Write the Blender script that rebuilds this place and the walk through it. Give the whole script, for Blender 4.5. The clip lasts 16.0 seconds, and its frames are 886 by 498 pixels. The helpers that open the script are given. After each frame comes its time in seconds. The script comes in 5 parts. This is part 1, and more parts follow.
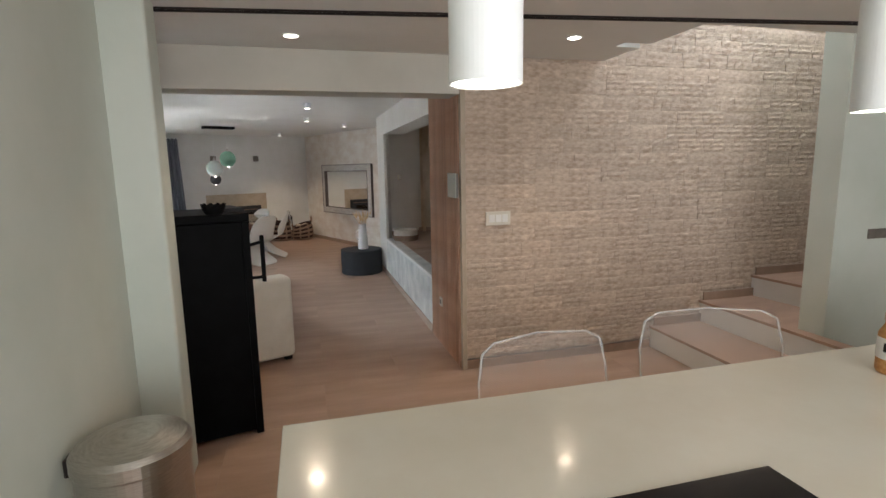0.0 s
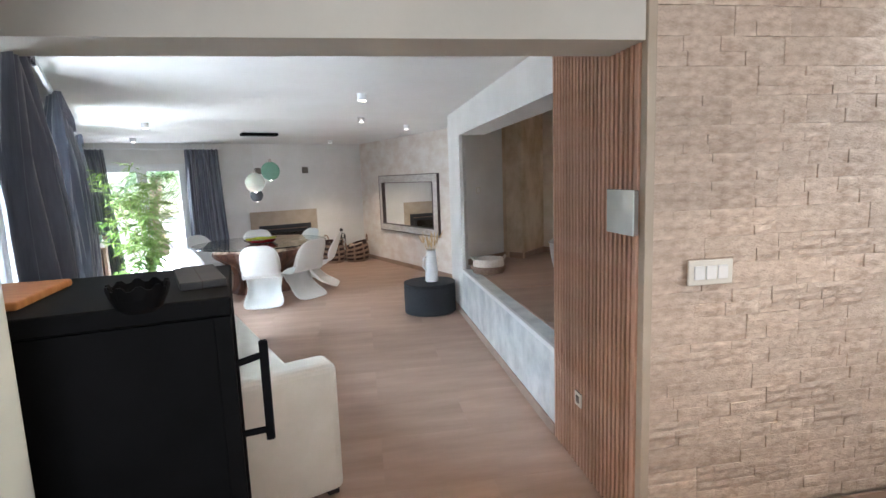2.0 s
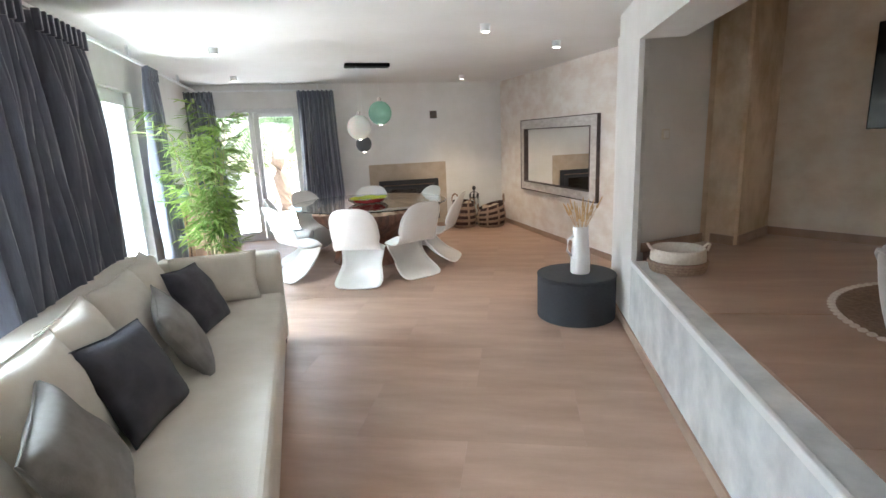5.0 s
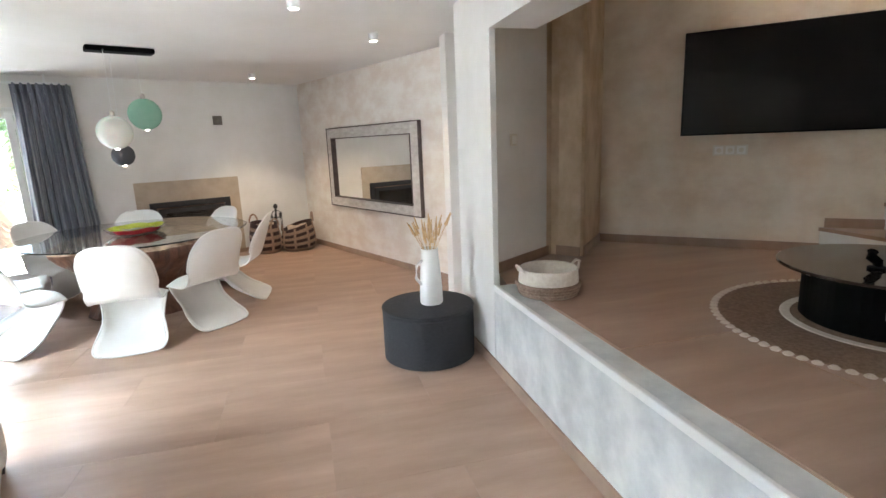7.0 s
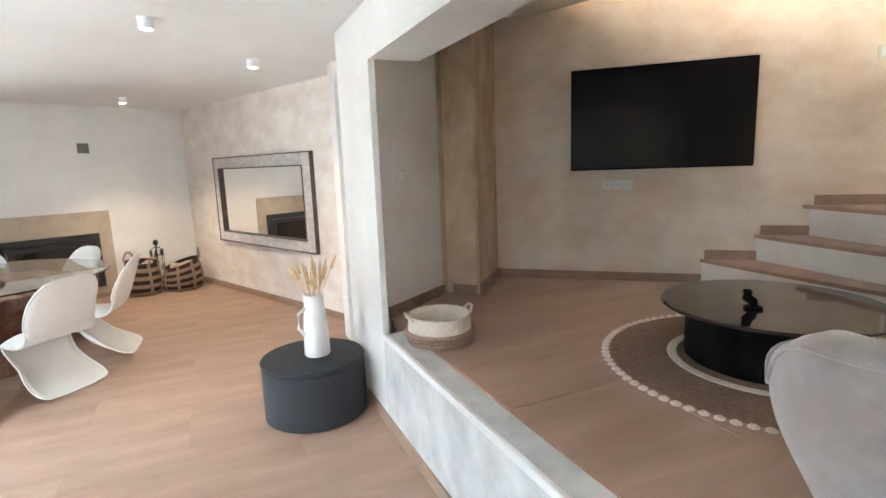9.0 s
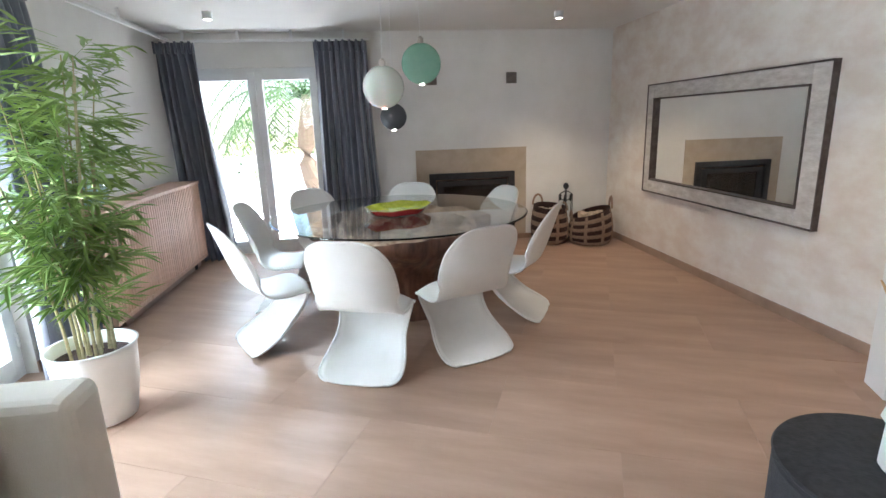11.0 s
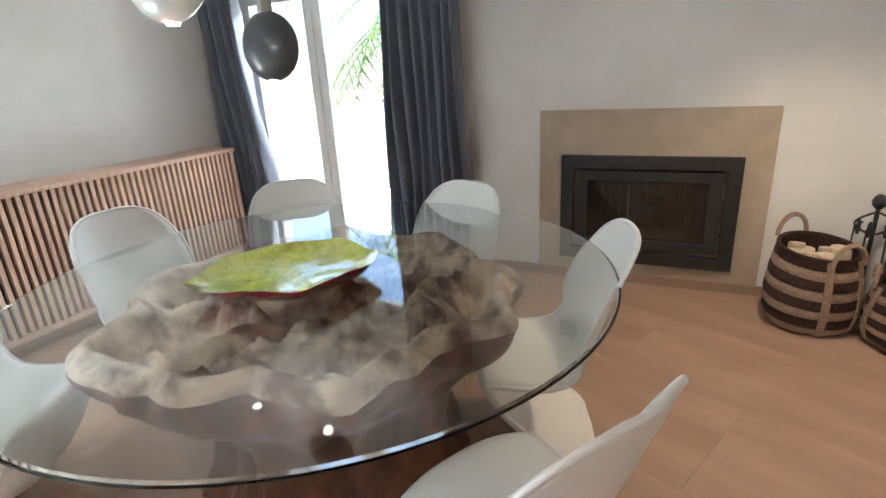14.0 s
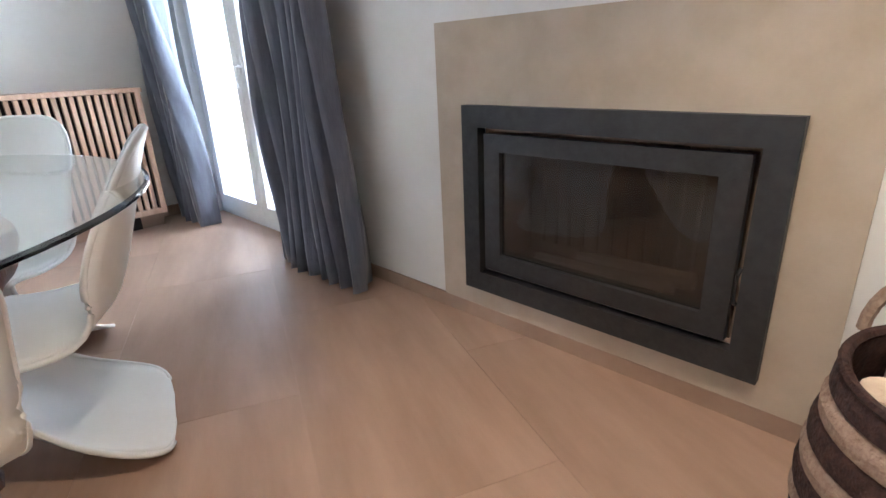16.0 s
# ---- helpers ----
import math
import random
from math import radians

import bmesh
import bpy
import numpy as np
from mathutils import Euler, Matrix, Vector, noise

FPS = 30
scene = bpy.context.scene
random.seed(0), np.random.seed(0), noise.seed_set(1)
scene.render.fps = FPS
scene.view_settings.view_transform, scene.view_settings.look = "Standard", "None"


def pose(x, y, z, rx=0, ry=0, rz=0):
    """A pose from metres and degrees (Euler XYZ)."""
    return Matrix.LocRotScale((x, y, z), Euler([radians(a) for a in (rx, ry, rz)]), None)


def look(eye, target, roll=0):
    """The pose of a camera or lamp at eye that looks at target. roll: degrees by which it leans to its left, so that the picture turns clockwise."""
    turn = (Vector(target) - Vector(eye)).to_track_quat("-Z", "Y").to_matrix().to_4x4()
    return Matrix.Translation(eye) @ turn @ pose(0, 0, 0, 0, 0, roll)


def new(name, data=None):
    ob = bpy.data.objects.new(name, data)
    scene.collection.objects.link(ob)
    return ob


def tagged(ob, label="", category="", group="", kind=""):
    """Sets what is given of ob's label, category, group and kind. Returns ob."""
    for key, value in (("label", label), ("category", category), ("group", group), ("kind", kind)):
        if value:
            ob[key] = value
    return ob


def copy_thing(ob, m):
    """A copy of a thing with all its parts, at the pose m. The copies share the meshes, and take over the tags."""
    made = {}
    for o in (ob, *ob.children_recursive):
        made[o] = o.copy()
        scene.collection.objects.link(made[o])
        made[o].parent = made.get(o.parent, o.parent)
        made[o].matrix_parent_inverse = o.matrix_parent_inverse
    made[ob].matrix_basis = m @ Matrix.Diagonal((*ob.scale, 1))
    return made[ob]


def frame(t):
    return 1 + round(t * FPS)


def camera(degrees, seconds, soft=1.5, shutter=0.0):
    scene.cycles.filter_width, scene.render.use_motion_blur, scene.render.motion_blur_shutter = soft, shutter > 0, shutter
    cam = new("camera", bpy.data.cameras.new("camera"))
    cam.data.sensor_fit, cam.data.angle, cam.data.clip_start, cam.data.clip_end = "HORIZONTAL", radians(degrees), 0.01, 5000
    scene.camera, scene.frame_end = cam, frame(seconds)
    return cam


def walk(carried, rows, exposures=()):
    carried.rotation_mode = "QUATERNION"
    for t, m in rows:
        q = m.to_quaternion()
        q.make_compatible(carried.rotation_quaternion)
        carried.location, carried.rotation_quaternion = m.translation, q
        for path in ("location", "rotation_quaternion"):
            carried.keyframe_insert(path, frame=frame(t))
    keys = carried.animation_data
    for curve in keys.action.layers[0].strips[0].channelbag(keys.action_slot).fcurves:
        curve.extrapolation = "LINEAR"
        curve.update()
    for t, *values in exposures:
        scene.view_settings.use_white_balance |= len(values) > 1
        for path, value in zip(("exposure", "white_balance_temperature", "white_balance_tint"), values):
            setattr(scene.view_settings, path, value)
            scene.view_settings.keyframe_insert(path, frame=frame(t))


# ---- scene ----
cam = camera(81.6, 16.0)
PATH = [
    (0, (-0.059, -0.019, 1.639), (0.447, 1.891, 1.327), -1.0),
    (0.5, (-0.069, 0.424, 1.622), (0.376, 2.347, 1.303), -1.1),
    (1, (-0.17, 0.869, 1.598), (0.224, 2.8, 1.257), -2.7),
    (1.5, (-0.112, 1.37, 1.59), (0.229, 3.311, 1.253), -2.0),
    (2, (-0.046, 1.856, 1.679), (0.261, 3.812, 1.402), -2.1),
    (2.5, (-0.011, 2.211, 1.688), (0.211, 4.184, 1.447), -2.0),
    (3, (0.108, 2.489, 1.664), (0.198, 4.472, 1.416), -2.3),
    (3.5, (0.281, 2.788, 1.656), (0.209, 4.767, 1.371), -2.9),
    (6, (0.194, 4.515, 1.435), (-0.113, 6.435, 0.966), -2.2),
    (6.5, (0.108, 4.717, 1.397), (0.184, 6.669, 0.966), -1.8),
    (7, (-0.009, 4.754, 1.507), (0.486, 6.648, 1.098), -2.3),
    (7.5, (-0.051, 4.761, 1.583), (0.757, 6.549, 1.192), -2.6),
    (8, (-0.018, 4.754, 1.614), (0.97, 6.458, 1.264), -2.6),
    (8.5, (0.124, 4.823, 1.613), (1.128, 6.524, 1.299), -2.5),
    (9, (0.245, 4.941, 1.569), (1.056, 6.74, 1.242), -2.1),
    (9.5, (0.276, 5.259, 1.534), (0.687, 7.176, 1.14), -2.1),
    (10, (0.221, 5.643, 1.449), (0.231, 7.593, 1.003), -2.0),
    (12.3, (-0.552, 7.809, 1.488), (-1.589, 9.435, 0.959), -2.5),
    (12.5, (-0.512, 8.004, 1.511), (-1.62, 9.58, 0.974), -2.7),
    (13, (-0.371, 8.429, 1.531), (-1.601, 9.904, 0.97), -2.8),
    (13.5, (-0.183, 8.989, 1.476), (-1.519, 10.344, 0.862), -3.1),
    (14, (-0.071, 9.556, 1.402), (-1.488, 10.808, 0.75), -3.2),
    (14.5, (-0.073, 10.102, 1.382), (-1.563, 11.243, 0.69), -3.5),
    (15, (-0.130, 10.605, 1.24), (-1.709, 11.661, 0.55), -3.1),
    (15.5, (-0.209, 11.152, 1.112), (-1.883, 12.048, 0.398), -2.9),
    (16, (-0.296, 11.602, 1.0), (-2.082, 12.284, 0.301), -2.6),
]
walk(cam, [(t, look(*p)) for t, *p in PATH], exposures=((0, 1.6, 6450, 10), (0.5, 2.0, 6250, 10), (1.0, 2.2, 6100, 10), (2.0, 2.35, 5900, 10), (2.5, 2.45, 5700, 10), (3.0, 2.45, 5700, 10), (3.5, 2.5, 5850, 10), (6.0, 2.35, 6400, 10), (7.5, 2.8, 6350, 10), (9.0, 3.0, 6300, 10), (10.0, 2.35, 6000, 10), (12.5, 2.15, 6400, 10), (13.0, 2.15, 6450, 10), (14.0, 2.5, 6350, 10), (16.0, 2.9, 5800, 10)))

# ---- world, sun, exposure ----
world = bpy.data.worlds.new("sky")
scene.world = world
world.use_nodes = True
wn = world.node_tree.nodes
sky = wn.new("ShaderNodeTexSky")
sky.sky_type = "NISHITA"
sky.sun_disc = False
sky.sun_elevation = radians(58)
sky.sun_rotation = radians(85)
wn["Background"].inputs["Strength"].default_value = 0.15
world.node_tree.links.new(sky.outputs["Color"], wn["Background"].inputs["Color"])
sun = new("sun", bpy.data.lights.new("sun", "SUN"))
scene.view_settings.exposure = 2.0
sun.data.energy, sun.data.angle, sun.data.color = 5.0, radians(0.6), (1.0, 0.95, 0.87)
sun.matrix_world = look((15, 1.2, 24), (0, 0, 0))


def area(name, m, w, h, power, color=(1, 1, 1), spread=180):
    l = bpy.data.lights.new(name, "AREA")
    l.shape, l.size, l.size_y, l.energy, l.color, l.spread = "RECTANGLE", w, h, power, color, radians(spread)
    ob = new(name, l)
    ob.matrix_world = m
    return ob


# ---- materials ----
def mat(name, color, rough=0.6, metal=0.0, c2=None, scale=6.0, bump=0.0, bscale=60.0, stretch=(1, 1, 1), trans=0.0, ior=1.45,
        emit=None, strength=0.0, contrast=(0.35, 0.65), sheen=0.0, detail=6.0, coat=0.0, random=0.0, alpha=1.0, subs=0.0):
    m = bpy.data.materials.new(name)
    m.use_nodes = True
    nt = m.node_tree
    b = nt.nodes["Principled BSDF"]
    N, L = nt.nodes.new, nt.links.new
    b.inputs["Roughness"].default_value = rough
    b.inputs["Metallic"].default_value = metal
    b.inputs["IOR"].default_value = ior
    b.inputs["Transmission Weight"].default_value = trans
    b.inputs["Sheen Weight"].default_value = sheen
    b.inputs["Coat Weight"].default_value = coat
    b.inputs["Alpha"].default_value = alpha
    if subs:
        b.inputs["Subsurface Weight"].default_value = subs
    tc = N("ShaderNodeTexCoord")
    mp = N("ShaderNodeMapping")
    mp.inputs["Scale"].default_value = stretch
    L(tc.outputs["Object"], mp.inputs["Vector"])
    if c2 is None:
        b.inputs["Base Color"].default_value = (*color, 1)
    else:
        n = N("ShaderNodeTexNoise")
        n.inputs["Scale"].default_value = scale
        n.inputs["Detail"].default_value = detail
        n.inputs["Roughness"].default_value = 0.6
        L(mp.outputs["Vector"], n.inputs["Vector"])
        mr = N("ShaderNodeMapRange")
        mr.inputs["From Min"].default_value, mr.inputs["From Max"].default_value = contrast
        L(n.outputs["Fac"], mr.inputs["Value"])
        mx = N("ShaderNodeMix")
        mx.data_type = "RGBA"
        mx.inputs["A"].default_value = (*color, 1)
        mx.inputs["B"].default_value = (*c2, 1)
        L(mr.outputs["Result"], mx.inputs["Factor"])
        out = mx.outputs["Result"]
        if random:
            oi = N("ShaderNodeObjectInfo")
            hv = N("ShaderNodeHueSaturation")
            m2 = N("ShaderNodeMapRange")
            m2.inputs["To Min"].default_value, m2.inputs["To Max"].default_value = 1 - random, 1 + random
            L(oi.outputs["Random"], m2.inputs["Value"])
            L(m2.outputs["Result"], hv.inputs["Value"])
            L(out, hv.inputs["Color"])
            out = hv.outputs["Color"]
        L(out, b.inputs["Base Color"])
    if bump:
        n2 = N("ShaderNodeTexNoise")
        n2.inputs["Scale"].default_value = bscale
        n2.inputs["Detail"].default_value = 5.0
        L(mp.outputs["Vector"], n2.inputs["Vector"])
        bp = N("ShaderNodeBump")
        bp.inputs["Strength"].default_value = min(1.0, bump)
        bp.inputs["Distance"].default_value = 0.006
        L(n2.outputs["Fac"], bp.inputs["Height"])
        L(bp.outputs["Normal"], b.inputs["Normal"])
    if emit:
        b.inputs["Emission Color"].default_value = (*emit, 1)
        b.inputs["Emission Strength"].default_value = strength
    return m


WHITE = mat("white_plaster", (0.72, 0.71, 0.68), 0.85, c2=(0.78, 0.77, 0.75), scale=2.5, bump=0.12, bscale=25)
CEIL = mat("ceiling_paint", (0.74, 0.73, 0.70), 0.8, c2=(0.78, 0.77, 0.75), scale=1.5, bump=0.05)
KWALL = mat("kitchen_plaster", (0.58, 0.62, 0.55), 0.8, c2=(0.65, 0.68, 0.62), scale=1.2, bump=0.1)
STUCCO = mat("lime_stucco", (0.70, 0.62, 0.55), 0.75, c2=(0.80, 0.76, 0.71), scale=3.2, bump=0.35, bscale=16, contrast=(0.38, 0.62), stretch=(1, 1, 1.7))
STUCCO_W = mat("warm_stucco", (0.65, 0.53, 0.41), 0.72, c2=(0.77, 0.68, 0.57), scale=2.6, bump=0.5, bscale=14, contrast=(0.36, 0.62), stretch=(1, 1, 1.3))
STUCCO_B = mat("brown_mottled_stucco", (0.47, 0.33, 0.20), 0.72, c2=(0.70, 0.56, 0.42), scale=3.0, bump=0.5, bscale=14, contrast=(0.34, 0.64), stretch=(1, 1, 0.7))
BEIGE = mat("beige_paint", (0.55, 0.52, 0.46), 0.8, c2=(0.60, 0.57, 0.51), scale=2, bump=0.08)
PONY = mat("pale_marbled_stucco", (0.47, 0.48, 0.475), 0.6, c2=(0.68, 0.68, 0.66), scale=4.5, bump=0.3, bscale=20)
FLOOR = mat("wood_tile", (0.345, 0.222, 0.158), 0.42, c2=(0.455, 0.305, 0.225), scale=1.6, bump=0.08, bscale=40, stretch=(0.6, 3.0, 1), random=0.05, detail=8)
SKIRT = mat("skirting_tile", (0.30, 0.20, 0.145), 0.45, c2=(0.38, 0.26, 0.19), scale=5)
RISER = mat("riser_paint", (0.74, 0.72, 0.68), 0.7, c2=(0.80, 0.78, 0.75), scale=4, bump=0.1)
SLAT = mat("oak_slat", (0.40, 0.215, 0.135), 0.5, c2=(0.56, 0.345, 0.24), scale=9, stretch=(6, 6, 0.5), bump=0.1, bscale=40, random=0.10)
CABSLAT = mat("pale_oak", (0.54, 0.34, 0.24), 0.55, c2=(0.66, 0.45, 0.34), scale=8, stretch=(6, 6, 0.6), bump=0.1, random=0.08)
DARK = mat("dark_backing", (0.014, 0.009, 0.008), 0.8, c2=(0.022, 0.015, 0.013), scale=5)
BLACK = mat("black_lacquer", (0.003, 0.003, 0.0032), 0.62, c2=(0.005, 0.005, 0.0055), scale=8, bump=0.05, ior=1.15)
STONE = mat("split_travertine", (0.42, 0.31, 0.23), 0.85, c2=(0.70, 0.58, 0.475), scale=16, bump=1.0, bscale=60, contrast=(0.3, 0.7), random=0.08, stretch=(1, 1, 2.0))
MORTAR = mat("mortar", (0.50, 0.41, 0.33), 0.9, c2=(0.6, 0.5, 0.4), scale=10)
FABRIC = mat("cream_linen", (0.66, 0.61, 0.52), 0.9, c2=(0.73, 0.68, 0.60), scale=5, bump=0.5, bscale=320, sheen=0.3)
CUSH_C = mat("cream_cushion", (0.66, 0.60, 0.51), 0.9, c2=(0.72, 0.67, 0.58), scale=9, bump=0.5, bscale=260, sheen=0.3)
CUSH_G = mat("grey_cushion", (0.20, 0.19, 0.175), 0.95, c2=(0.29, 0.275, 0.255), scale=9, bump=0.5, bscale=260, sheen=0.1)
CUSH_D = mat("charcoal_cushion", (0.045, 0.045, 0.055), 0.85, c2=(0.075, 0.075, 0.09), scale=9, bump=0.5, bscale=260, sheen=0.1)
CURT = mat("slate_curtain", (0.105, 0.115, 0.155), 0.55, c2=(0.15, 0.165, 0.21), scale=30, stretch=(1, 1, 0.15), bump=0.3, bscale=200, sheen=0.5)
PLASTIC = mat("white_gloss_plastic", (0.78, 0.77, 0.74), 0.28, c2=(0.82, 0.81, 0.79), scale=3, coat=0.2)
CHAIRW = mat("satin_white_shell", (0.74, 0.73, 0.70), 0.42, c2=(0.80, 0.79, 0.77), scale=3, bump=0.05, bscale=90)
FRAME = mat("white_pvc", (0.76, 0.77, 0.77), 0.35, c2=(0.81, 0.82, 0.82), scale=4)
GLASS = mat("clear_glass", (0.96, 0.99, 0.98), 0.0, trans=1.0, ior=1.45)
TGLASS = mat("greenish_table_glass", (0.95, 0.985, 0.97), 0.01, trans=1.0, ior=1.5)
SMOKED = mat("smoked_glass", (0.05, 0.035, 0.03), 0.06, coat=0.5)
ACRYL = mat("clear_acrylic", (0.85, 0.82, 0.80), 0.08, alpha=0.06)
ARIM = mat("acrylic_edge", (0.85, 0.83, 0.81), 0.1, alpha=0.3)
MIRROR = mat("mirror_silver", (0.92, 0.92, 0.90), 0.01, metal=1.0)
MFRAME = mat("whitewashed_wood", (0.46, 0.42, 0.39), 0.75, c2=(0.68, 0.65, 0.62), scale=10, bump=0.4, bscale=50, stretch=(1, 1, 3), contrast=(0.3, 0.7))
DWOOD = mat("dark_frame_edge", (0.07, 0.05, 0.045), 0.6, c2=(0.13, 0.10, 0.09), scale=20, bump=0.3)
CHAR = mat("charcoal_pouf", (0.022, 0.024, 0.028), 0.75, c2=(0.04, 0.042, 0.048), scale=40, bump=0.7, bscale=120, stretch=(1, 1, 6))
CERAM = mat("white_ceramic", (0.80, 0.79, 0.77), 0.4, c2=(0.85, 0.84, 0.82), scale=6, bump=0.08)
STRAW = mat("dry_grass", (0.55, 0.36, 0.18), 0.8, c2=(0.70, 0.50, 0.28), scale=30)
LIME = mat("lime_glaze", (0.33, 0.38, 0.02), 0.10, c2=(0.52, 0.54, 0.06), scale=26, bump=1.0, bscale=38, coat=0.8)
REDG = mat("red_glaze", (0.22, 0.015, 0.02), 0.15, c2=(0.32, 0.03, 0.035), scale=9, coat=0.6)
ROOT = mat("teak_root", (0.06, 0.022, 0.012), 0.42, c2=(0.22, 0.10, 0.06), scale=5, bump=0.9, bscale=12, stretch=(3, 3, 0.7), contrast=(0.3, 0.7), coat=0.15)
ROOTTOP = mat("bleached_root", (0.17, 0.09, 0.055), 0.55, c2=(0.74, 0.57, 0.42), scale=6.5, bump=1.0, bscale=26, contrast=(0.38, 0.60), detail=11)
FPSTONE = mat("sand_surround", (0.43, 0.35, 0.26), 0.6, c2=(0.50, 0.42, 0.33), scale=5, bump=0.15, bscale=60)
IRON = mat("black_iron", (0.018, 0.018, 0.02), 0.5, c2=(0.03, 0.03, 0.032), scale=30, bump=0.25, bscale=150)
FIREBOX = mat("sooty_firebrick", (0.06, 0.04, 0.03), 0.9, c2=(0.34, 0.23, 0.16), scale=4, bump=0.3)
FGLASS = mat("stove_glass", (0.035, 0.028, 0.025), 0.04, alpha=0.62, coat=0.6)
GLOBW = mat("opal_globe", (0.62, 0.66, 0.60), 0.25, c2=(0.66, 0.70, 0.64), scale=4, coat=0.4, subs=0.2)
GLOBG = mat("jade_globe", (0.20, 0.42, 0.31), 0.22, c2=(0.26, 0.48, 0.36), scale=5, coat=0.4)
GLOBK = mat("smoke_globe", (0.045, 0.047, 0.052), 0.35, c2=(0.06, 0.062, 0.07), scale=5, coat=0.3)
LAMPON = mat("lit_diffuser", (0.9, 0.9, 0.9), 0.5, emit=(1.0, 0.93, 0.80), strength=4.0)
LAMPW = mat("white_lamp", (0.78, 0.80, 0.80), 0.35, c2=(0.82, 0.84, 0.84), scale=3)
COUNTER = mat("cream_worktop", (0.68, 0.63, 0.52), 0.18, c2=(0.72, 0.68, 0.58), scale=3, coat=0.2)
STEEL = mat("brushed_steel", (0.42, 0.39, 0.35), 0.32, metal=1.0, c2=(0.55, 0.52, 0.48), scale=30, stretch=(1, 1, 20))
SCREEN = mat("black_screen", (0.006, 0.005, 0.006), 0.18)
GREYB = mat("grey_box", (0.016, 0.016, 0.018), 0.7, c2=(0.03, 0.029, 0.03), scale=5)
JUTE = mat("brown_jute", (0.20, 0.125, 0.085), 0.95, c2=(0.30, 0.20, 0.14), scale=60, bump=1.0, bscale=90)
COTTON = mat("cream_cotton", (0.68, 0.60, 0.52), 0.95, c2=(0.78, 0.71, 0.63), scale=40, bump=0.9, bscale=120)
VELVET = mat("taupe_velvet", (0.27, 0.235, 0.225), 0.75, c2=(0.42, 0.375, 0.36), scale=4.5, bump=0.15, bscale=200, sheen=0.8)
BSKD = mat("dark_woven", (0.022, 0.009, 0.008), 0.8, c2=(0.065, 0.03, 0.024), scale=60, bump=1.0, bscale=110)
BSKL = mat("tan_woven", (0.27, 0.175, 0.125), 0.9, c2=(0.38, 0.27, 0.20), scale=60, bump=1.0, bscale=110)
LOG = mat("cut_log", (0.50, 0.38, 0.28), 0.9, c2=(0.68, 0.56, 0.44), scale=12, bump=0.8)
LEAF = mat("bamboo_leaf", (0.13, 0.24, 0.045), 0.5, c2=(0.36, 0.47, 0.15), scale=3, random=0.1)
CANE = mat("bamboo_cane", (0.30, 0.26, 0.13), 0.5, c2=(0.42, 0.36, 0.20), scale=20, stretch=(1, 1, 6))
PALM = mat("palm_leaf", (0.035, 0.08, 0.02), 0.5, c2=(0.08, 0.14, 0.04), scale=5)
BUSH = mat("garden_leaf", (0.06, 0.13, 0.025), 0.6, c2=(0.18, 0.27, 0.06), scale=2)
TERR = mat("pale_terrace", (0.66, 0.63, 0.58), 0.8, c2=(0.75, 0.72, 0.67), scale=3, bump=0.3)
GARDENW = mat("white_garden_wall", (0.75, 0.73, 0.70), 0.85, c2=(0.80, 0.78, 0.76), scale=2, bump=0.2)
SOIL = mat("dry_ground", (0.30, 0.24, 0.17), 0.95, c2=(0.42, 0.36, 0.27), scale=0.6, bump=0.5)
BLUEG = mat("sea_glass", (0.62, 0.85, 0.80), 0.03, trans=0.95, ior=1.3)
ORANGE = mat("orange_wood", (0.55, 0.22, 0.06), 0.5, c2=(0.65, 0.30, 0.10), scale=8, stretch=(1, 6, 1))
WDOOR = mat("cream_door", (0.68, 0.60, 0.50), 0.5, c2=(0.73, 0.66, 0.57), scale=3)
SWITCH = mat("ivory_switch", (0.70, 0.66, 0.58), 0.4)
GREYM = mat("grey_metal", (0.14, 0.12, 0.10), 0.45, c2=(0.2, 0.17, 0.15), scale=20)
AMBER = mat("cork_spice", (0.50, 0.22, 0.07), 0.7, c2=(0.65, 0.35, 0.14), scale=80, bump=0.8)


# ---- mesh helpers ----
def ob_from(name, bm, material, parent=None, label="", smooth=False, m=None):
    me = bpy.data.meshes.new(name)
    if smooth:
        for f in bm.faces:
            f.smooth = True
    bm.normal_update()
    bm.to_mesh(me)
    bm.free()
    me.materials.append(material)
    o = new(name, me)
    if parent:
        o.parent = parent
    if m is not None:
        o.matrix_basis = m
    if label:
        o["label"] = label
    return o


def part(name, bm, material, parent, label="", smooth=False):
    return ob_from(name, bm, material, parent, label, smooth)


def thing(name, m, label, category, group=""):
    e = new(name)
    e.matrix_basis = m
    return tagged(e, label, category, group)


def box(x0, x1, y0, y1, z0, z1, bev=0.0, seg=2, bm=None):
    bm = bm or bmesh.new()
    vs = [bm.verts.new((x, y, z)) for z in (z0, z1) for y in (y0, y1) for x in (x0, x1)]
    fs = [bm.faces.new([vs[i] for i in q]) for q in ((0, 2, 3, 1), (4, 5, 7, 6), (0, 1, 5, 4), (2, 6, 7, 3), (0, 4, 6, 2), (1, 3, 7, 5))]
    if bev:
        es = {e for f in fs for e in f.edges}
        bmesh.ops.bevel(bm, geom=list(es), offset=bev, segments=seg, profile=0.5, affect="EDGES")
    return bm


def prism(pts, z0, z1, bm=None):
    bm = bm or bmesh.new()
    lo = [bm.verts.new((x, y, z0)) for x, y in pts]
    hi = [bm.verts.new((x, y, z1)) for x, y in pts]
    n = len(pts)
    bm.faces.new(lo[::-1])
    bm.faces.new(hi)
    for i in range(n):
        bm.faces.new((lo[i], lo[(i + 1) % n], hi[(i + 1) % n], hi[i]))
    bmesh.ops.recalc_face_normals(bm, faces=bm.faces)
    return bm


